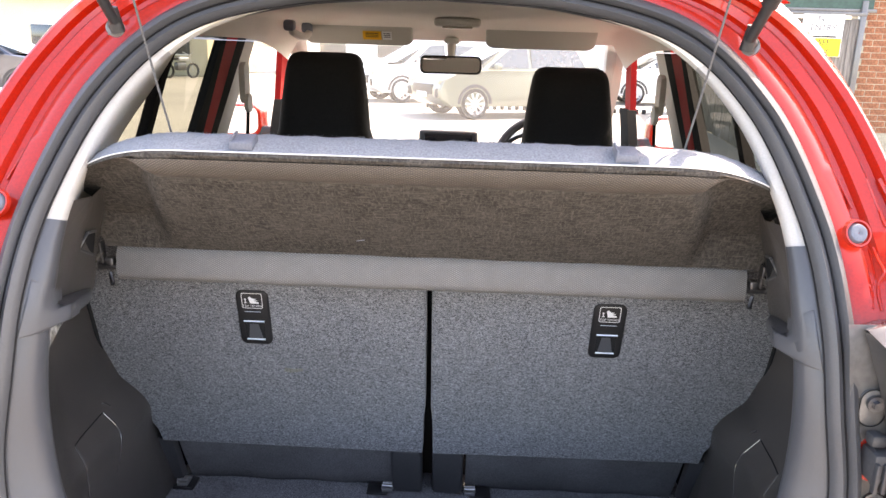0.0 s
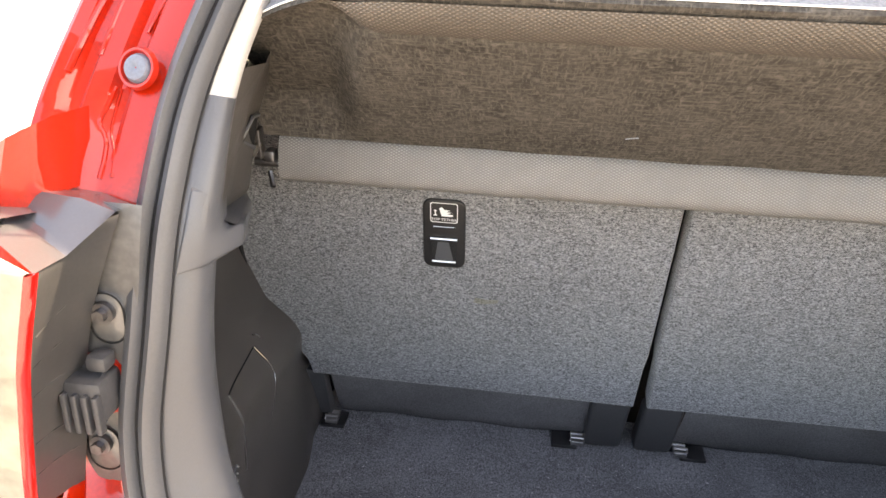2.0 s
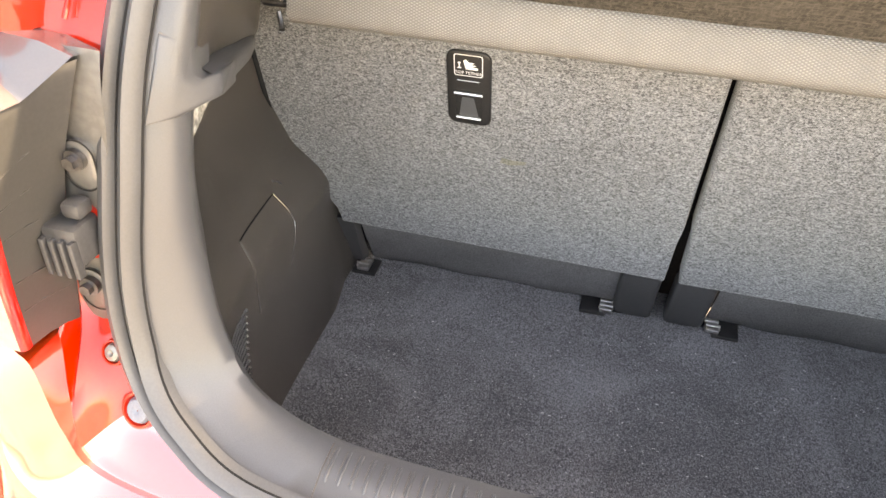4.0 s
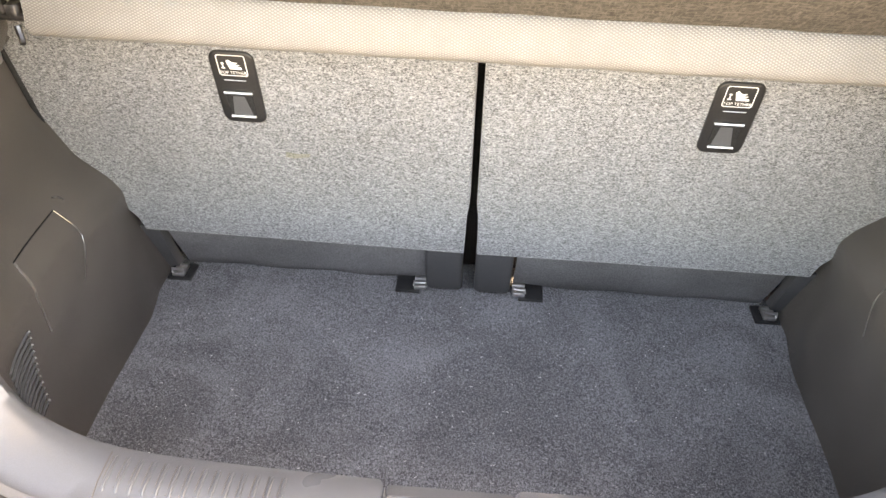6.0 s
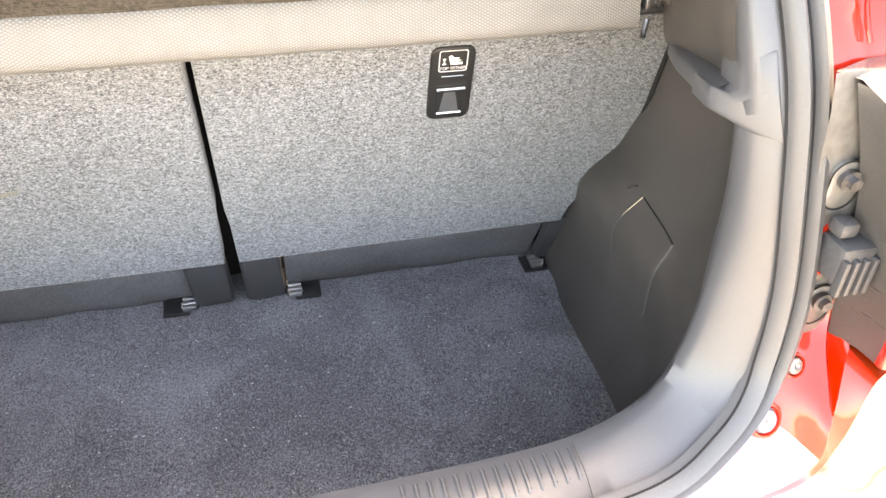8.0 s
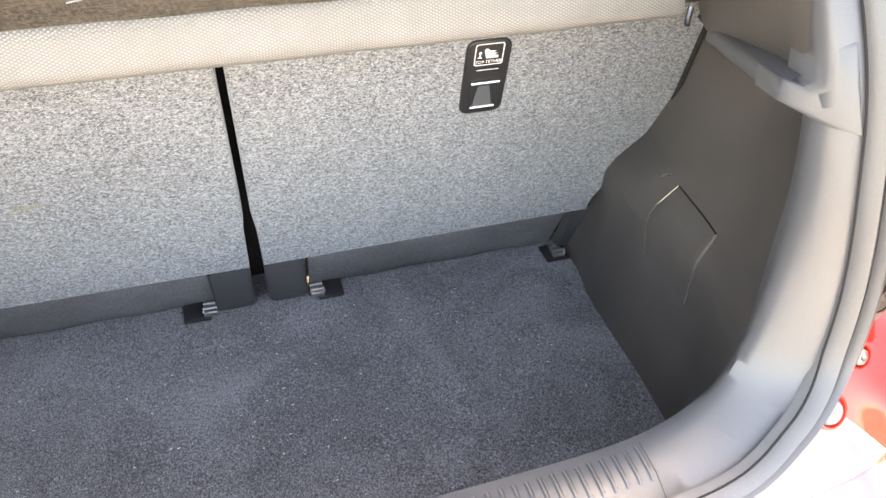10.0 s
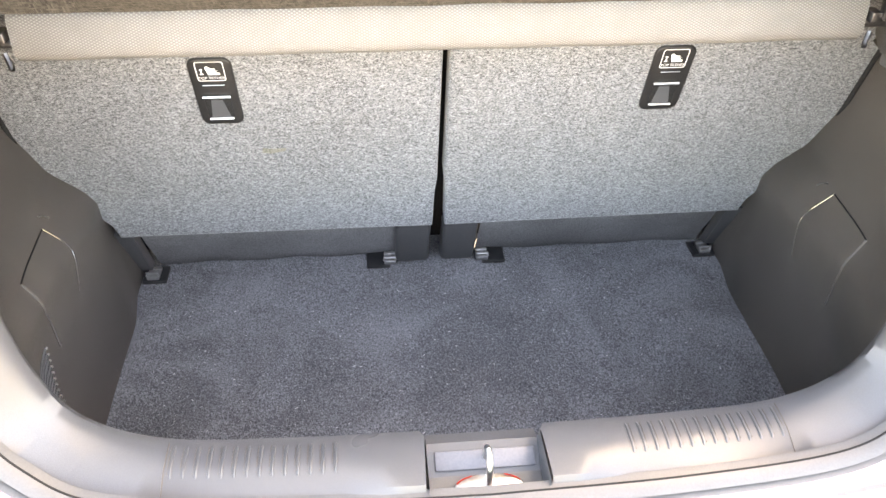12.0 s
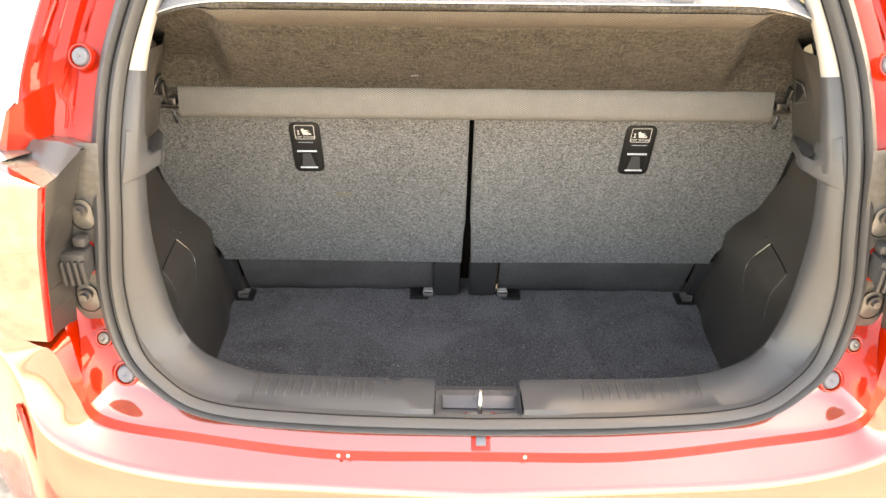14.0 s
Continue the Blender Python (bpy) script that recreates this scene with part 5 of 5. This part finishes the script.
    plate(bm, rounded(.05, .11, .022, 5, 0, 0), .016, lambda p: Vector((side * (.574 - p[2]), 2.10 + p[0], 1.315 + p[1])), .004)
    belt = part("belt_cover", bm, PALE, lining, "pale belt height adjuster")
    bm = bmesh.new()
    plate(bm, rounded(.045, .05, .02, 5), .012, lambda p: Vector((side * (.560 - p[2]), 2.09 + p[0], 1.262 + p[1])), .004)
    part("belt_loop", bm, PALE, belt, "pale plastic belt loop")
    bm = bmesh.new()
    loft(bm, [[Vector((side * .556, 2.08, 1.27)), Vector((side * .556, 2.105, 1.27)), Vector((side * .553, 2.105, 1.27))], [Vector((side * .565, 2.05, .95)), Vector((side * .565, 2.075, .95)), Vector((side * .562, 2.075, .95))]])
    part("belt", bm, SEAL_DULL, belt, "black seat belt webbing")

# windscreen and front cowl
bm = bmesh.new()
loft(bm, [[Vector((a * w, y - .06 * a * a, z)) for a in np.linspace(-1, 1, 13)] for y, z, w in ((2.66, 1.455, .54), (2.95, 1.26, .57), (3.28, 1.05, .60))])
ws = part("windscreen", bm, PANE_HAZE, car, "clear windscreen")
ws.visible_shadow = False


def front_seat(x, rise=0.0):
    s = thing("front_seat", "black cloth front seat with integrated headrest", "car seat", "front seats")
    bm = bmesh.new()
    rings = []
    for z, w, y, d in ((.60, .22, 2.06, .11), (.85, .235, 2.09, .11), (1.02, .215, 2.12, .10), (1.10, .150, 2.13, .085), (1.17, .126, 2.14, .078), (1.26, .117, 2.15, .074), (1.33, .107, 2.155, .068), (1.352, .103, 2.157, .062), (1.367, .097, 2.16, .052), (1.376, .087, 2.16, .040), (1.381, .070, 2.16, .025)):
        ring = []
        for k in range(28):
            a = k / 28 * math.tau
            ca, sa = math.cos(a), math.sin(a)
            ring.append(Vector((x + w * math.copysign(abs(ca) ** .45, ca), y + d * math.copysign(abs(sa) ** .6, sa), z + rise)))
        rings.append(ring)
    loft(bm, rings, closed=True, cap=True)
    part("backrest", bm, CLOTH, s, "black cloth backrest with headrest", auto=70)
    bm = bmesh.new()
    box(bm, (x, 2.36, .55), (.46, .50, .18), .06, seg=3)
    part("seat_cushion", bm, CLOTH, s)
    return s


front_seat(-.352, .022)
front_seat(.328)
# door mirrors
for side in (1, -1):
    bm = bmesh.new()
    plate(bm, rounded(.17, .12, .04, 6, side * .80, 1.145), .09, lambda p: Vector((p[0], 2.80 + p[2], p[1])), .01, 3)
    shell = part("door_mirror", bm, RED, car, "red door mirror shell")
    bm = bmesh.new()
    plate(bm, rounded(.145, .098, .03, 6, side * .80, 1.147), .002, lambda p: Vector((p[0], 2.797 + p[2], p[1])), 0)
    part("mirror_glass", bm, MIRROR, shell, "silver mirror glass", smooth=False)
    bm = bmesh.new()
    box(bm, (side * .70, 2.83, 1.10), (.10, .05, .05), .01)
    part("mirror_arm", bm, BLACK, shell, "black mirror arm")

dash = thing("dashboard", "black plastic dashboard under the windscreen", "dashboard")
bm = bmesh.new()
loft(bm, [[Vector((a * .62, y - .03 * a * a, z)) for a in np.linspace(-1, 1, 15)] for y, z in ((2.86, .70), (2.84, .95), (2.86, 1.03), (2.92, 1.055), (3.05, 1.058), (3.26, 1.045))])
part("dash_top", bm, BLACK, dash, auto=60)
bm = bmesh.new()
box(bm, (-.022, 2.86, 1.078), (.222, .035, .098), .012, rot=(-8, 0, 0), seg=3)
part("display_frame", bm, BLACK, dash, "raised black display housing")
bm = bmesh.new()
box(bm, (-.022, 2.841, 1.084), (.180, .004, .062), .002, rot=(-8, 0, 0))
part("display", bm, SCREEN, dash, "dark glossy display")
bm = bmesh.new()
loft(bm, [[Vector((.335 + r * math.cos(a) * 1.0, y, 1.03 + r * math.sin(a) * .62)) for a in [k / 20 * math.pi for k in range(21)]] for r, y in ((.17, 2.96), (.175, 2.84), (.155, 2.84), (.15, 2.9))])
part("gauge_hood", bm, BLACK, dash, "black instrument hood")
bm = bmesh.new()
cyl(bm, (.335, 2.90, 1.075), (.335, 2.895, 1.075), .052, n=32)
gd = part("gauge", bm, SCREEN, dash, "round dark gauge")
bm = bmesh.new()
loft(bm, [[Vector((.335 + r * math.cos(a), 2.894, 1.075 + r * math.sin(a))) for a in [k / 32 * math.tau for k in range(32)]] for r in (.047, .050)], closed=True)
for k in range(13):
    a = radians(-30 + k * 20)
    box(bm, (.335 + .040 * math.cos(a), 2.8935, 1.075 + .040 * math.sin(a)), (.008, .001, .002), 0, rot=(0, -math.degrees(a), 0))
part("gauge_marks", bm, WHITE_PRINT, gd, "white scale ring and ticks", smooth=False)

wheel = thing("steering_wheel", "black steering wheel in front of the instruments", "steering wheel")
bm = bmesh.new()
c = Vector((.335, 2.72, 1.02))
tl = Euler((radians(68), 0, 0)).to_matrix()
ringp = [c + tl @ Vector((.182 * math.cos(a), .182 * math.sin(a), 0)) for a in [k / 48 * math.tau for k in range(49)]]
tube(bm, ringp, .015, 10)
part("rim", bm, BLACK, wheel, "black leather rim")
bm = bmesh.new()
box(bm, tuple(c + Vector((0, .02, 0))), (.13, .06, .12), .02, rot=(-22, 0, 0))
for sx in (-1, 1):
    cyl(bm, c + Vector((sx * .05, .02, 0)), c + tl @ Vector((sx * .178, 0, 0)), .014, n=10)
part("hub", bm, BLACK, wheel, "black hub and spokes")

for sx, x in ((-1, -.305), (1, .268)):
    visor = thing("sun_visor", "pale cream sun visor folded up against the roof lining", "sun visor", "sun visors")
    bm = bmesh.new()
    plate(bm, rounded(.345, .125, .03, 6, x, 0), .018, lambda p: Vector((p[0], 2.45 + p[1] * .62, 1.460 - p[1] * .56 + p[2])), .007, 3)
    part("visor_pad", bm, VISOR, visor)
    if sx < 0:
        for (cx, w, m, nm) in ((x + .045, .058, YELLOW, "yellow warning label"), (x + .092, .030, WHITE_PRINT, "white label with fine print")):
            bm = bmesh.new()
            plate(bm, rounded(w, .044, .001, 2, cx, .004), .0005, lambda p: Vector((p[0], 2.4485 + p[1] * .62, 1.4585 - p[1] * .56 - p[2])), 0)
            lb = part("warning_label", bm, m, visor, nm, smooth=False)
            bm = bmesh.new()
            for k in range(3):
                plate(bm, rounded(w * .7, .003, .0008, 1, cx, -.008 + k * .009), .0003, lambda p: Vector((p[0], 2.4475 + p[1] * .62, 1.4575 - p[1] * .56 - p[2])), 0)
            part("print_bars", bm, SIGN_BLACK, lb, "dark print lines", smooth=False)

mir = thing("rear_view_mirror", "interior rear-view mirror on a stalk at the windscreen", "mirror")
bm = bmesh.new()
plate(bm, rounded(.200, .058, .018, 6, -.012, 1.372), .03, lambda p: Vector((p[0], 2.515 + p[2] + (p[0] + .012) * .14 + (p[1] - 1.372) * .14, p[1])), .004, 3)
part("mirror_shell", bm, BLACK, mir, "black mirror shell")
bm = bmesh.new()
plate(bm, rounded(.186, .046, .014, 6, -.012, 1.372), .002, lambda p: Vector((p[0], 2.513 + p[2] + (p[0] + .012) * .14 + (p[1] - 1.372) * .14, p[1])), 0)
part("mirror_glass", bm, MIRROR, mir, "silver mirror glass", smooth=False)
bm = bmesh.new()
cyl(bm, (-.012, 2.53, 1.385), (-.012, 2.545, 1.445), .011, .016, n=14)
box(bm, (-.012, 2.545, 1.448), (.05, .04, .018), .006)
part("stalk", bm, PALE, mir, "pale mirror stalk")

dome = thing("cabin_lamp", "pale cabin lamp with clear lens on the roof lining", "lamp")
bm = bmesh.new()
box(bm, (.011, 2.22, 1.492), (.130, .085, .022), .008, seg=3)
part("lamp_body", bm, PALE, dome)
bm = bmesh.new()
box(bm, (.011, 2.205, 1.481), (.085, .045, .010), .004)
part("lamp_lens", bm, LENS_CLEAR, dome, "clear ribbed lens")

grab = thing("grab_handle", "pale folded grab handle on the roof rail", "handle")
bm = bmesh.new()
tube(bm, [(-.455, 2.18, 1.478), (-.450, 2.19, 1.455), (-.445, 2.25, 1.445), (-.445, 2.33, 1.445), (-.45, 2.40, 1.455), (-.455, 2.41, 1.475)], .011, 10)
part("grip", bm, PALE, grab)
for y in (2.18, 2.41):
    bm = bmesh.new()
    box(bm, (-.456, y, 1.472), (.03, .04, .03), .008)
    part("handle_base", bm, GREY_CLIP, grab, "grey hinge base")
# ---- the car park ----
bm = bmesh.new()
loft(bm, [[Vector((x, y, 0)) for x in (-600, -60, -12, 0, 12, 60, 600)] for y in (-600, -60, -8, 4, 20, 60, 600)])
tagged(part("ground", bm, ASPHALT, smooth=False), "sun-bleached grey-tan asphalt car park", "ground", kind="structure")
bm = bmesh.new()
for x0, y0, x1, y1 in ((4.0, 6.5, 5.6, 8.0), (4.2, 10.5, 5.7, 12.0), (-6.8, 9.0, -4.4, 9.15)):
    d = Vector((x1 - x0, y1 - y0, 0)).normalized()
    n = Vector((-d.y, d.x, 0)) * .05
    a, b = Vector((x0, y0, .004)), Vector((x1, y1, .004))
    bm.faces.new([bm.verts.new(p) for p in (a - n, b - n, b + n, a + n)])
tagged(part("bay_lines", bm, SIGN_WHITE, smooth=False), "worn white painted bay lines on the asphalt", "road marking", kind="structure")


def far_car(label, m, paint, length=4.2, height=1.62, width=1.78):
    """A parked car pointing along -x, its base at the middle of its length."""
    c = thing("parked_car", label, "car", "parked cars")
    L, H, Wd = length / 2, height, width / 2
    low = [(-L, .45), (-L - .02, .62), (-L + .06, .82), (-L + .35, .97), (-L + 1.05, 1.06), (L - .35, 1.08), (L - .05, .98), (L + .02, .7), (L - .02, .42), (L - .25, .27), (-L + .25, .27)]
    bm = bmesh.new()
    rings = []
    for s, inset in ((-1, .05), (-.97, .015), (-.80, 0), (.80, 0), (.97, .015), (1, .05)):
        rings.append([Vector((x * (1 - inset * .3), s * Wd, z - (z - .6) * inset)) for x, z in low])
    loft(bm, rings, closed=True, cap=True)
    part("body", bm, paint, c, auto=50)
    bm = bmesh.new()
    cab = [(-L + .95, 1.04), (-L + 1.65, H - .08), (-L + 2.1, H), (L - .75, H - .02), (L - .35, H - .20), (L - .18, 1.06)]
    loft(bm, [[Vector((x, s * Wd * (k if z > 1.2 else .97), z)) for x, z in cab] for s, k in ((-1, .80), (-.5, .80), (.5, .80), (1, .80))], closed=True, cap=True)
    part("roof", bm, paint, c, auto=50)
    for s in (-1, 1):
        for pts in ([(-L + 1.15, 1.10), (-L + 1.72, H - .13), (-L + 2.15, H - .10), (-L + 2.15, 1.10)], [(-L + 2.24, 1.10), (-L + 2.24, H - .10), (L - .85, H - .12), (L - .62, 1.12)]):
            bm = bmesh.new()
            bm.faces.new([bm.verts.new(Vector((x, s * (Wd * np.interp(z, [1.06, H], [.97, .80]) + .012), z))) for x, z in pts])
            r = bmesh.ops.extrude_face_region(bm, geom=bm.faces[:])
            bmesh.ops.translate(bm, verts=[v for v in r["geom"] if isinstance(v, bmesh.types.BMVert)], vec=(0, -s * .02, 0))
            part("side_glass", bm, CAR_GLASS, c, "dark side window", smooth=False)
        for x in (-L + .82, L - .80):
            bm = bmesh.new()
            ang = [k / 30 * math.tau for k in range(30)]
            loft(bm, [[Vector((x + r * math.cos(a), s * w, .335 + r * math.sin(a))) for a in ang] for r, w in ((.20, Wd - .22), (.33, Wd - .22), (.335, Wd - .05), (.32, Wd + .006), (.245, Wd + .008))], closed=True)
            wh = part("wheel", bm, RUBBER, c, "black tyre")
            bm = bmesh.new()
            loft(bm, [[Vector((x + r * math.cos(a), s * w, .335 + r * math.sin(a))) for a in ang] for r, w in ((.245, Wd + .01), (.225, Wd - .02), (.205, Wd - .04))], closed=True)
            for k in range(10):
                a = k / 10 * math.tau
                cyl(bm, (x + .03 * math.cos(a), s * (Wd - .005), .335 + .03 * math.sin(a)), (x + .225 * math.cos(a), s * (Wd - .005), .335 + .225 * math.sin(a)), .020, .028, n=8)
            cyl(bm, (x, s * (Wd - .03), .335), (x, s * (Wd + .008), .335), .055, n=16)
            part("rim", bm, ALLOY, wh, "silver spoked alloy rim")
            bm = bmesh.new()
            half = [k / 20 * math.pi for k in range(21)]
            loft(bm, [[Vector((x + r * math.cos(a), s * w, .335 + r * math.sin(a))) for a in half] for r, w in ((.34, Wd - .10), (.345, Wd + .006), (.41, Wd + .012), (.42, Wd - .02))])
            part("wheel_arch", bm, PLUG, c, "dark grey plastic wheel arch")
        bm = bmesh.new()
        box(bm, (-L + .10, s * (Wd - .28), .80), (.16, .42, .15), .05, rot=(0, 0, s * 12))
        part("headlight", bm, LENS_CLEAR, c, "clear headlight")
        bm = bmesh.new()
        box(bm, (-L + .02, s * (Wd - .22), .55), (.10, .22, .20), .03, rot=(0, 0, s * 14))
        part("fog_lamp_recess", bm, BLACK, c, "black fog lamp recess")
        bm = bmesh.new()
        box(bm, (-L + 1.30, s * (Wd + .10), 1.12), (.12, .20, .14), .04)
        part("door_mirror", bm, paint, c, "door mirror in body colour")
    bm = bmesh.new()
    box(bm, (-L - .005, 0, .62), (.05, 1.0, .22), .02)
    part("grille", bm, BLACK, c, "dark grille")
    bm = bmesh.new()
    box(bm, (-L - .035, 0, .50), (.01, .50, .11), .004)
    part("number_plate", bm, WHITE_PRINT, c, "blank pale number plate")
    bm = bmesh.new()
    plate(bm, [(-L + .72, 1.075), (-L + 1.66, H - .10), (-L + 1.70, H - .10), (-L + 1.0, 1.075)], 1.30, lambda p: Vector((p[0] - .012, p[2] - .65, p[1])), 0)
    part("front_glass", bm, CAR_GLASS, c, "dark windscreen", smooth=False)
    c.matrix_world = m
    return c


far_car("pale sage-green compact SUV parked across the car park", pose(.93, 17.8, 0, 0, 0, 28), SAGE_PAINT, 4.3, 1.62)
far_car("white SUV parked beside a pale green one", pose(-1.0, 22.4, 0, 0, 0, 28), WHITE_PAINT, 4.4, 1.68)
far_car("white hatchback parked in sun at the far side", pose(6.2, 24.0, 0, 0, 0, 0), WHITE_PAINT, 4.1, 1.55)
far_car("white hatchback parked at the side of the car park", pose(-11.2, 14.3, 0, 0, 0, 160), WHITE_PAINT, 4.0, 1.5)
far_car("dark blue sedan parked at the side of the car park", pose(-11.9, 18.8, 0, 0, 0, 175), DARK_PAINT, 4.4, 1.45)

# low rail behind the parked cars
for i in range(30):
    bm = bmesh.new()
    box(bm, (0, 0, .06), (.10, .12, .12), .015)
    st = tagged(part("wheel_stop", bm, BLACK), "small dark block of a low kerb edging", "kerb", "kerb edging blocks")
    st.matrix_world = pose(-1.0 + i * .19, 19.6, 0)


def building(x0, x1, y, h, depth, material, label, n):
    b = thing("building", label, "building", "buildings")
    bm = bmesh.new()
    box(bm, ((x0 + x1) / 2, y + depth / 2, h / 2), (x1 - x0, depth, h), .03)
    part("wall", bm, material, b, smooth=False)
    bm = bmesh.new()
    box(bm, ((x0 + x1) / 2, y + depth / 2 - .2, h + .10), (x1 - x0 + .6, depth + .8, .2), .03)
    part("roof", bm, ROOF_SHEET, b, "grey sheet roof", smooth=False)
    for i in range(n):
        x = x0 + (x1 - x0) * (i + .5) / n
        bm = bmesh.new()
        box(bm, (x, y - .03, 1.5), ((x1 - x0) / n * .45, .08, 1.1), .01)
        wn = part("window", bm, CAR_GLASS, b, "dark window")
        bm = bmesh.new()
        for (cx, cz, sx, sz) in ((0, .58, 1.0, .07), (0, -.58, 1.0, .07)):
            box(bm, (x + cx, y - .05, 1.5 + cz), ((x1 - x0) / n * .48 * sx, .12, sz), .01)
        part("frame", bm, SIGN_WHITE, wn, "white window frame")
    return b


building(-26, -11.6, 34.0, 3.2, 8, RENDER_WALL, "low cream rendered building at the edge of the car park", 5)
building(-9, 16, 42.0, 4.2, 8, SIGN_WHITE, "long low white building beyond the parked cars", 8)

# motorcycle by the building
bike = thing("motorcycle", "small silver and black motorcycle parked by the cream wall", "motorcycle")
for x in (-.65, .65):
    bm = bmesh.new()
    tube(bm, [(x + .28 * math.cos(k / 24 * math.tau), 0, .30 + .28 * math.sin(k / 24 * math.tau)) for k in range(25)], .05, 8)
    part("wheel", bm, RUBBER, bike, "black tyre")
bm = bmesh.new()
box(bm, (0, 0, .48), (.5, .28, .34), .08)
part("engine", bm, DULL, bike, "grey engine block")
bm = bmesh.new()
box(bm, (.12, 0, .78), (.55, .28, .20), .08)
part("tank", bm, ALLOY, bike, "silver tank")
bm = bmesh.new()
box(bm, (-.45, 0, .80), (.6, .26, .12), .05)
part("saddle", bm, BLACK, bike, "black saddle")
bm = bmesh.new()
tube(bm, [(.65, 0, .30), (.48, 0, .95), (.42, .32, 1.05)], .025, 8)
tube(bm, [(.48, 0, .95), (.42, -.32, 1.05)], .02, 8)
part("fork", bm, METAL, bike, "bright fork and handlebar")
bike.matrix_world = pose(-12.1, 32.0, 0, 0, 0, 60)

# timber fence along the side of the yard, and a gate with a sign
fence = thing("timber_fence", "weathered grey upright timber board fence", "fence")
for i in range(3):
    bm = bmesh.new()
    box(bm, (.06, 4.9, .35 + i * .65), (.06, 10.0, .09), .01)
    part("rail", bm, FENCE_WOOD, fence, "horizontal rail")
board = None
for i in range(66):
    if board is None:
        bm = bmesh.new()
        box(bm, (0, 0, 1.0), (.022, .138, 2.0), .004)
        ob = part("board", bm, FENCE_WOOD, fence, smooth=False)
        board = ob.data
    else:
        ob = new("board", board)
        ob.parent = fence
    ob.matrix_local = pose(random.uniform(-.006, .006), i * .15, random.uniform(-.03, .03), 0, random.uniform(-.6, .6), random.uniform(-1, 1))
fence.matrix_world = pose(4.32, 11.2, 0, 0, 0, -7.6)

yard_gate = thing("yard_gate", "grey timber gate beside a brick wall, with pale posts", "gate")
for i in range(8):
    bm = bmesh.new()
    box(bm, (4.31 + i * .145, 11.0, 1.05), (.138, .03, 1.9), .004)
    part("board", bm, FENCE_WOOD, yard_gate)
for x in (4.22, 5.40):
    bm = bmesh.new()
    box(bm, (x, 10.98, 1.12), (.08, .08, 2.24), .008)
    part("post", bm, SIGN_WHITE if x < 5 else GREY_BODY, yard_gate, "pale metal post")
bm = bmesh.new()
box(bm, (4.82, 10.96, 2.06), (1.25, .05, .05), .006)
part("top_rail", bm, GREY_BODY, yard_gate, "pale metal top rail")

sign = thing("warning_sign", "white and yellow warning sign fixed to a timber gate", "sign")
bm = bmesh.new()
box(bm, (4.86, 10.925, 1.77), (.56, .006, .56), .002)
part("sign_board", bm, SIGN_WHITE, sign, smooth=False)
bm = bmesh.new()
box(bm, (4.86, 10.920, 1.615), (.54, .004, .24), .001)
part("yellow_field", bm, SIGN_YELLOW, sign, "yellow lower field", smooth=False)
for text, x, z, s, yy in (("NO", 4.87, 1.955, .115, 10.9205), ("ENTRY", 4.87, 1.835, .115, 10.9205), ("STAFF", 4.83, 1.640, .115, 10.9165), ("ONLY", 4.83, 1.525, .115, 10.9165)):
    cu = bpy.data.curves.new("sign_words", "FONT")
    cu.body, cu.size, cu.align_x = text, s, "CENTER"
    tmp = new("sign_words", cu)
    me = bpy.data.meshes.new_from_object(tmp.evaluated_get(bpy.context.evaluated_depsgraph_get()))
    bpy.data.objects.remove(tmp)
    me.materials.append(SIGN_BLACK)
    w = new("sign_words", me)
    w.parent = sign
    w.matrix_world = pose(x, yy, z, 90, 0, 0)
bm = bmesh.new()
box(bm, (4.86, 10.9205, 1.755), (.40, .002, .022), .0)
part("print_bar", bm, SIGN_BLACK, sign, "line of small print", smooth=False)

# brick wall with a green window above the gate
wall = thing("brick_wall", "red-brown brick wall with pale mortar joints", "wall")
bm = bmesh.new()
box(bm, (7.18, 11.25, 1.6), (3.5, .22, 3.2), 0)
part("mortar_bed", bm, MORTAR, wall, "pale mortar", smooth=False)
green = thing("green_screen_panel", "dark green sheet panel above the gate", "panel")
bm = bmesh.new()
box(bm, (4.78, 11.0, 2.38), (1.5, .06, .50), .01)
part("sheet", bm, GREEN, green, smooth=False)
bm = bmesh.new()
box(bm, (4.78, 11.0, 2.11), (1.6, .06, .05), .01)
part("rail", bm, GREY_BODY, green, "pale rail under the sheet")
brick = None
for r in range(22):
    for k in range(13):
        z = .45 + r * .086
        x = 5.44 + k * .24 + (.12 if r % 2 else 0)
        if brick is None:
            bm = bmesh.new()
            box(bm, (.115, 0, .038), (.23, .03, .076), .003, seg=1)
            ob = part("brick", bm, BRICK, wall, smooth=False)
            brick = ob.data
        else:
            ob = new("brick", brick)
            ob.parent = wall
        ob.matrix_local = pose(x, 11.150 + random.uniform(-.002, .002), z)
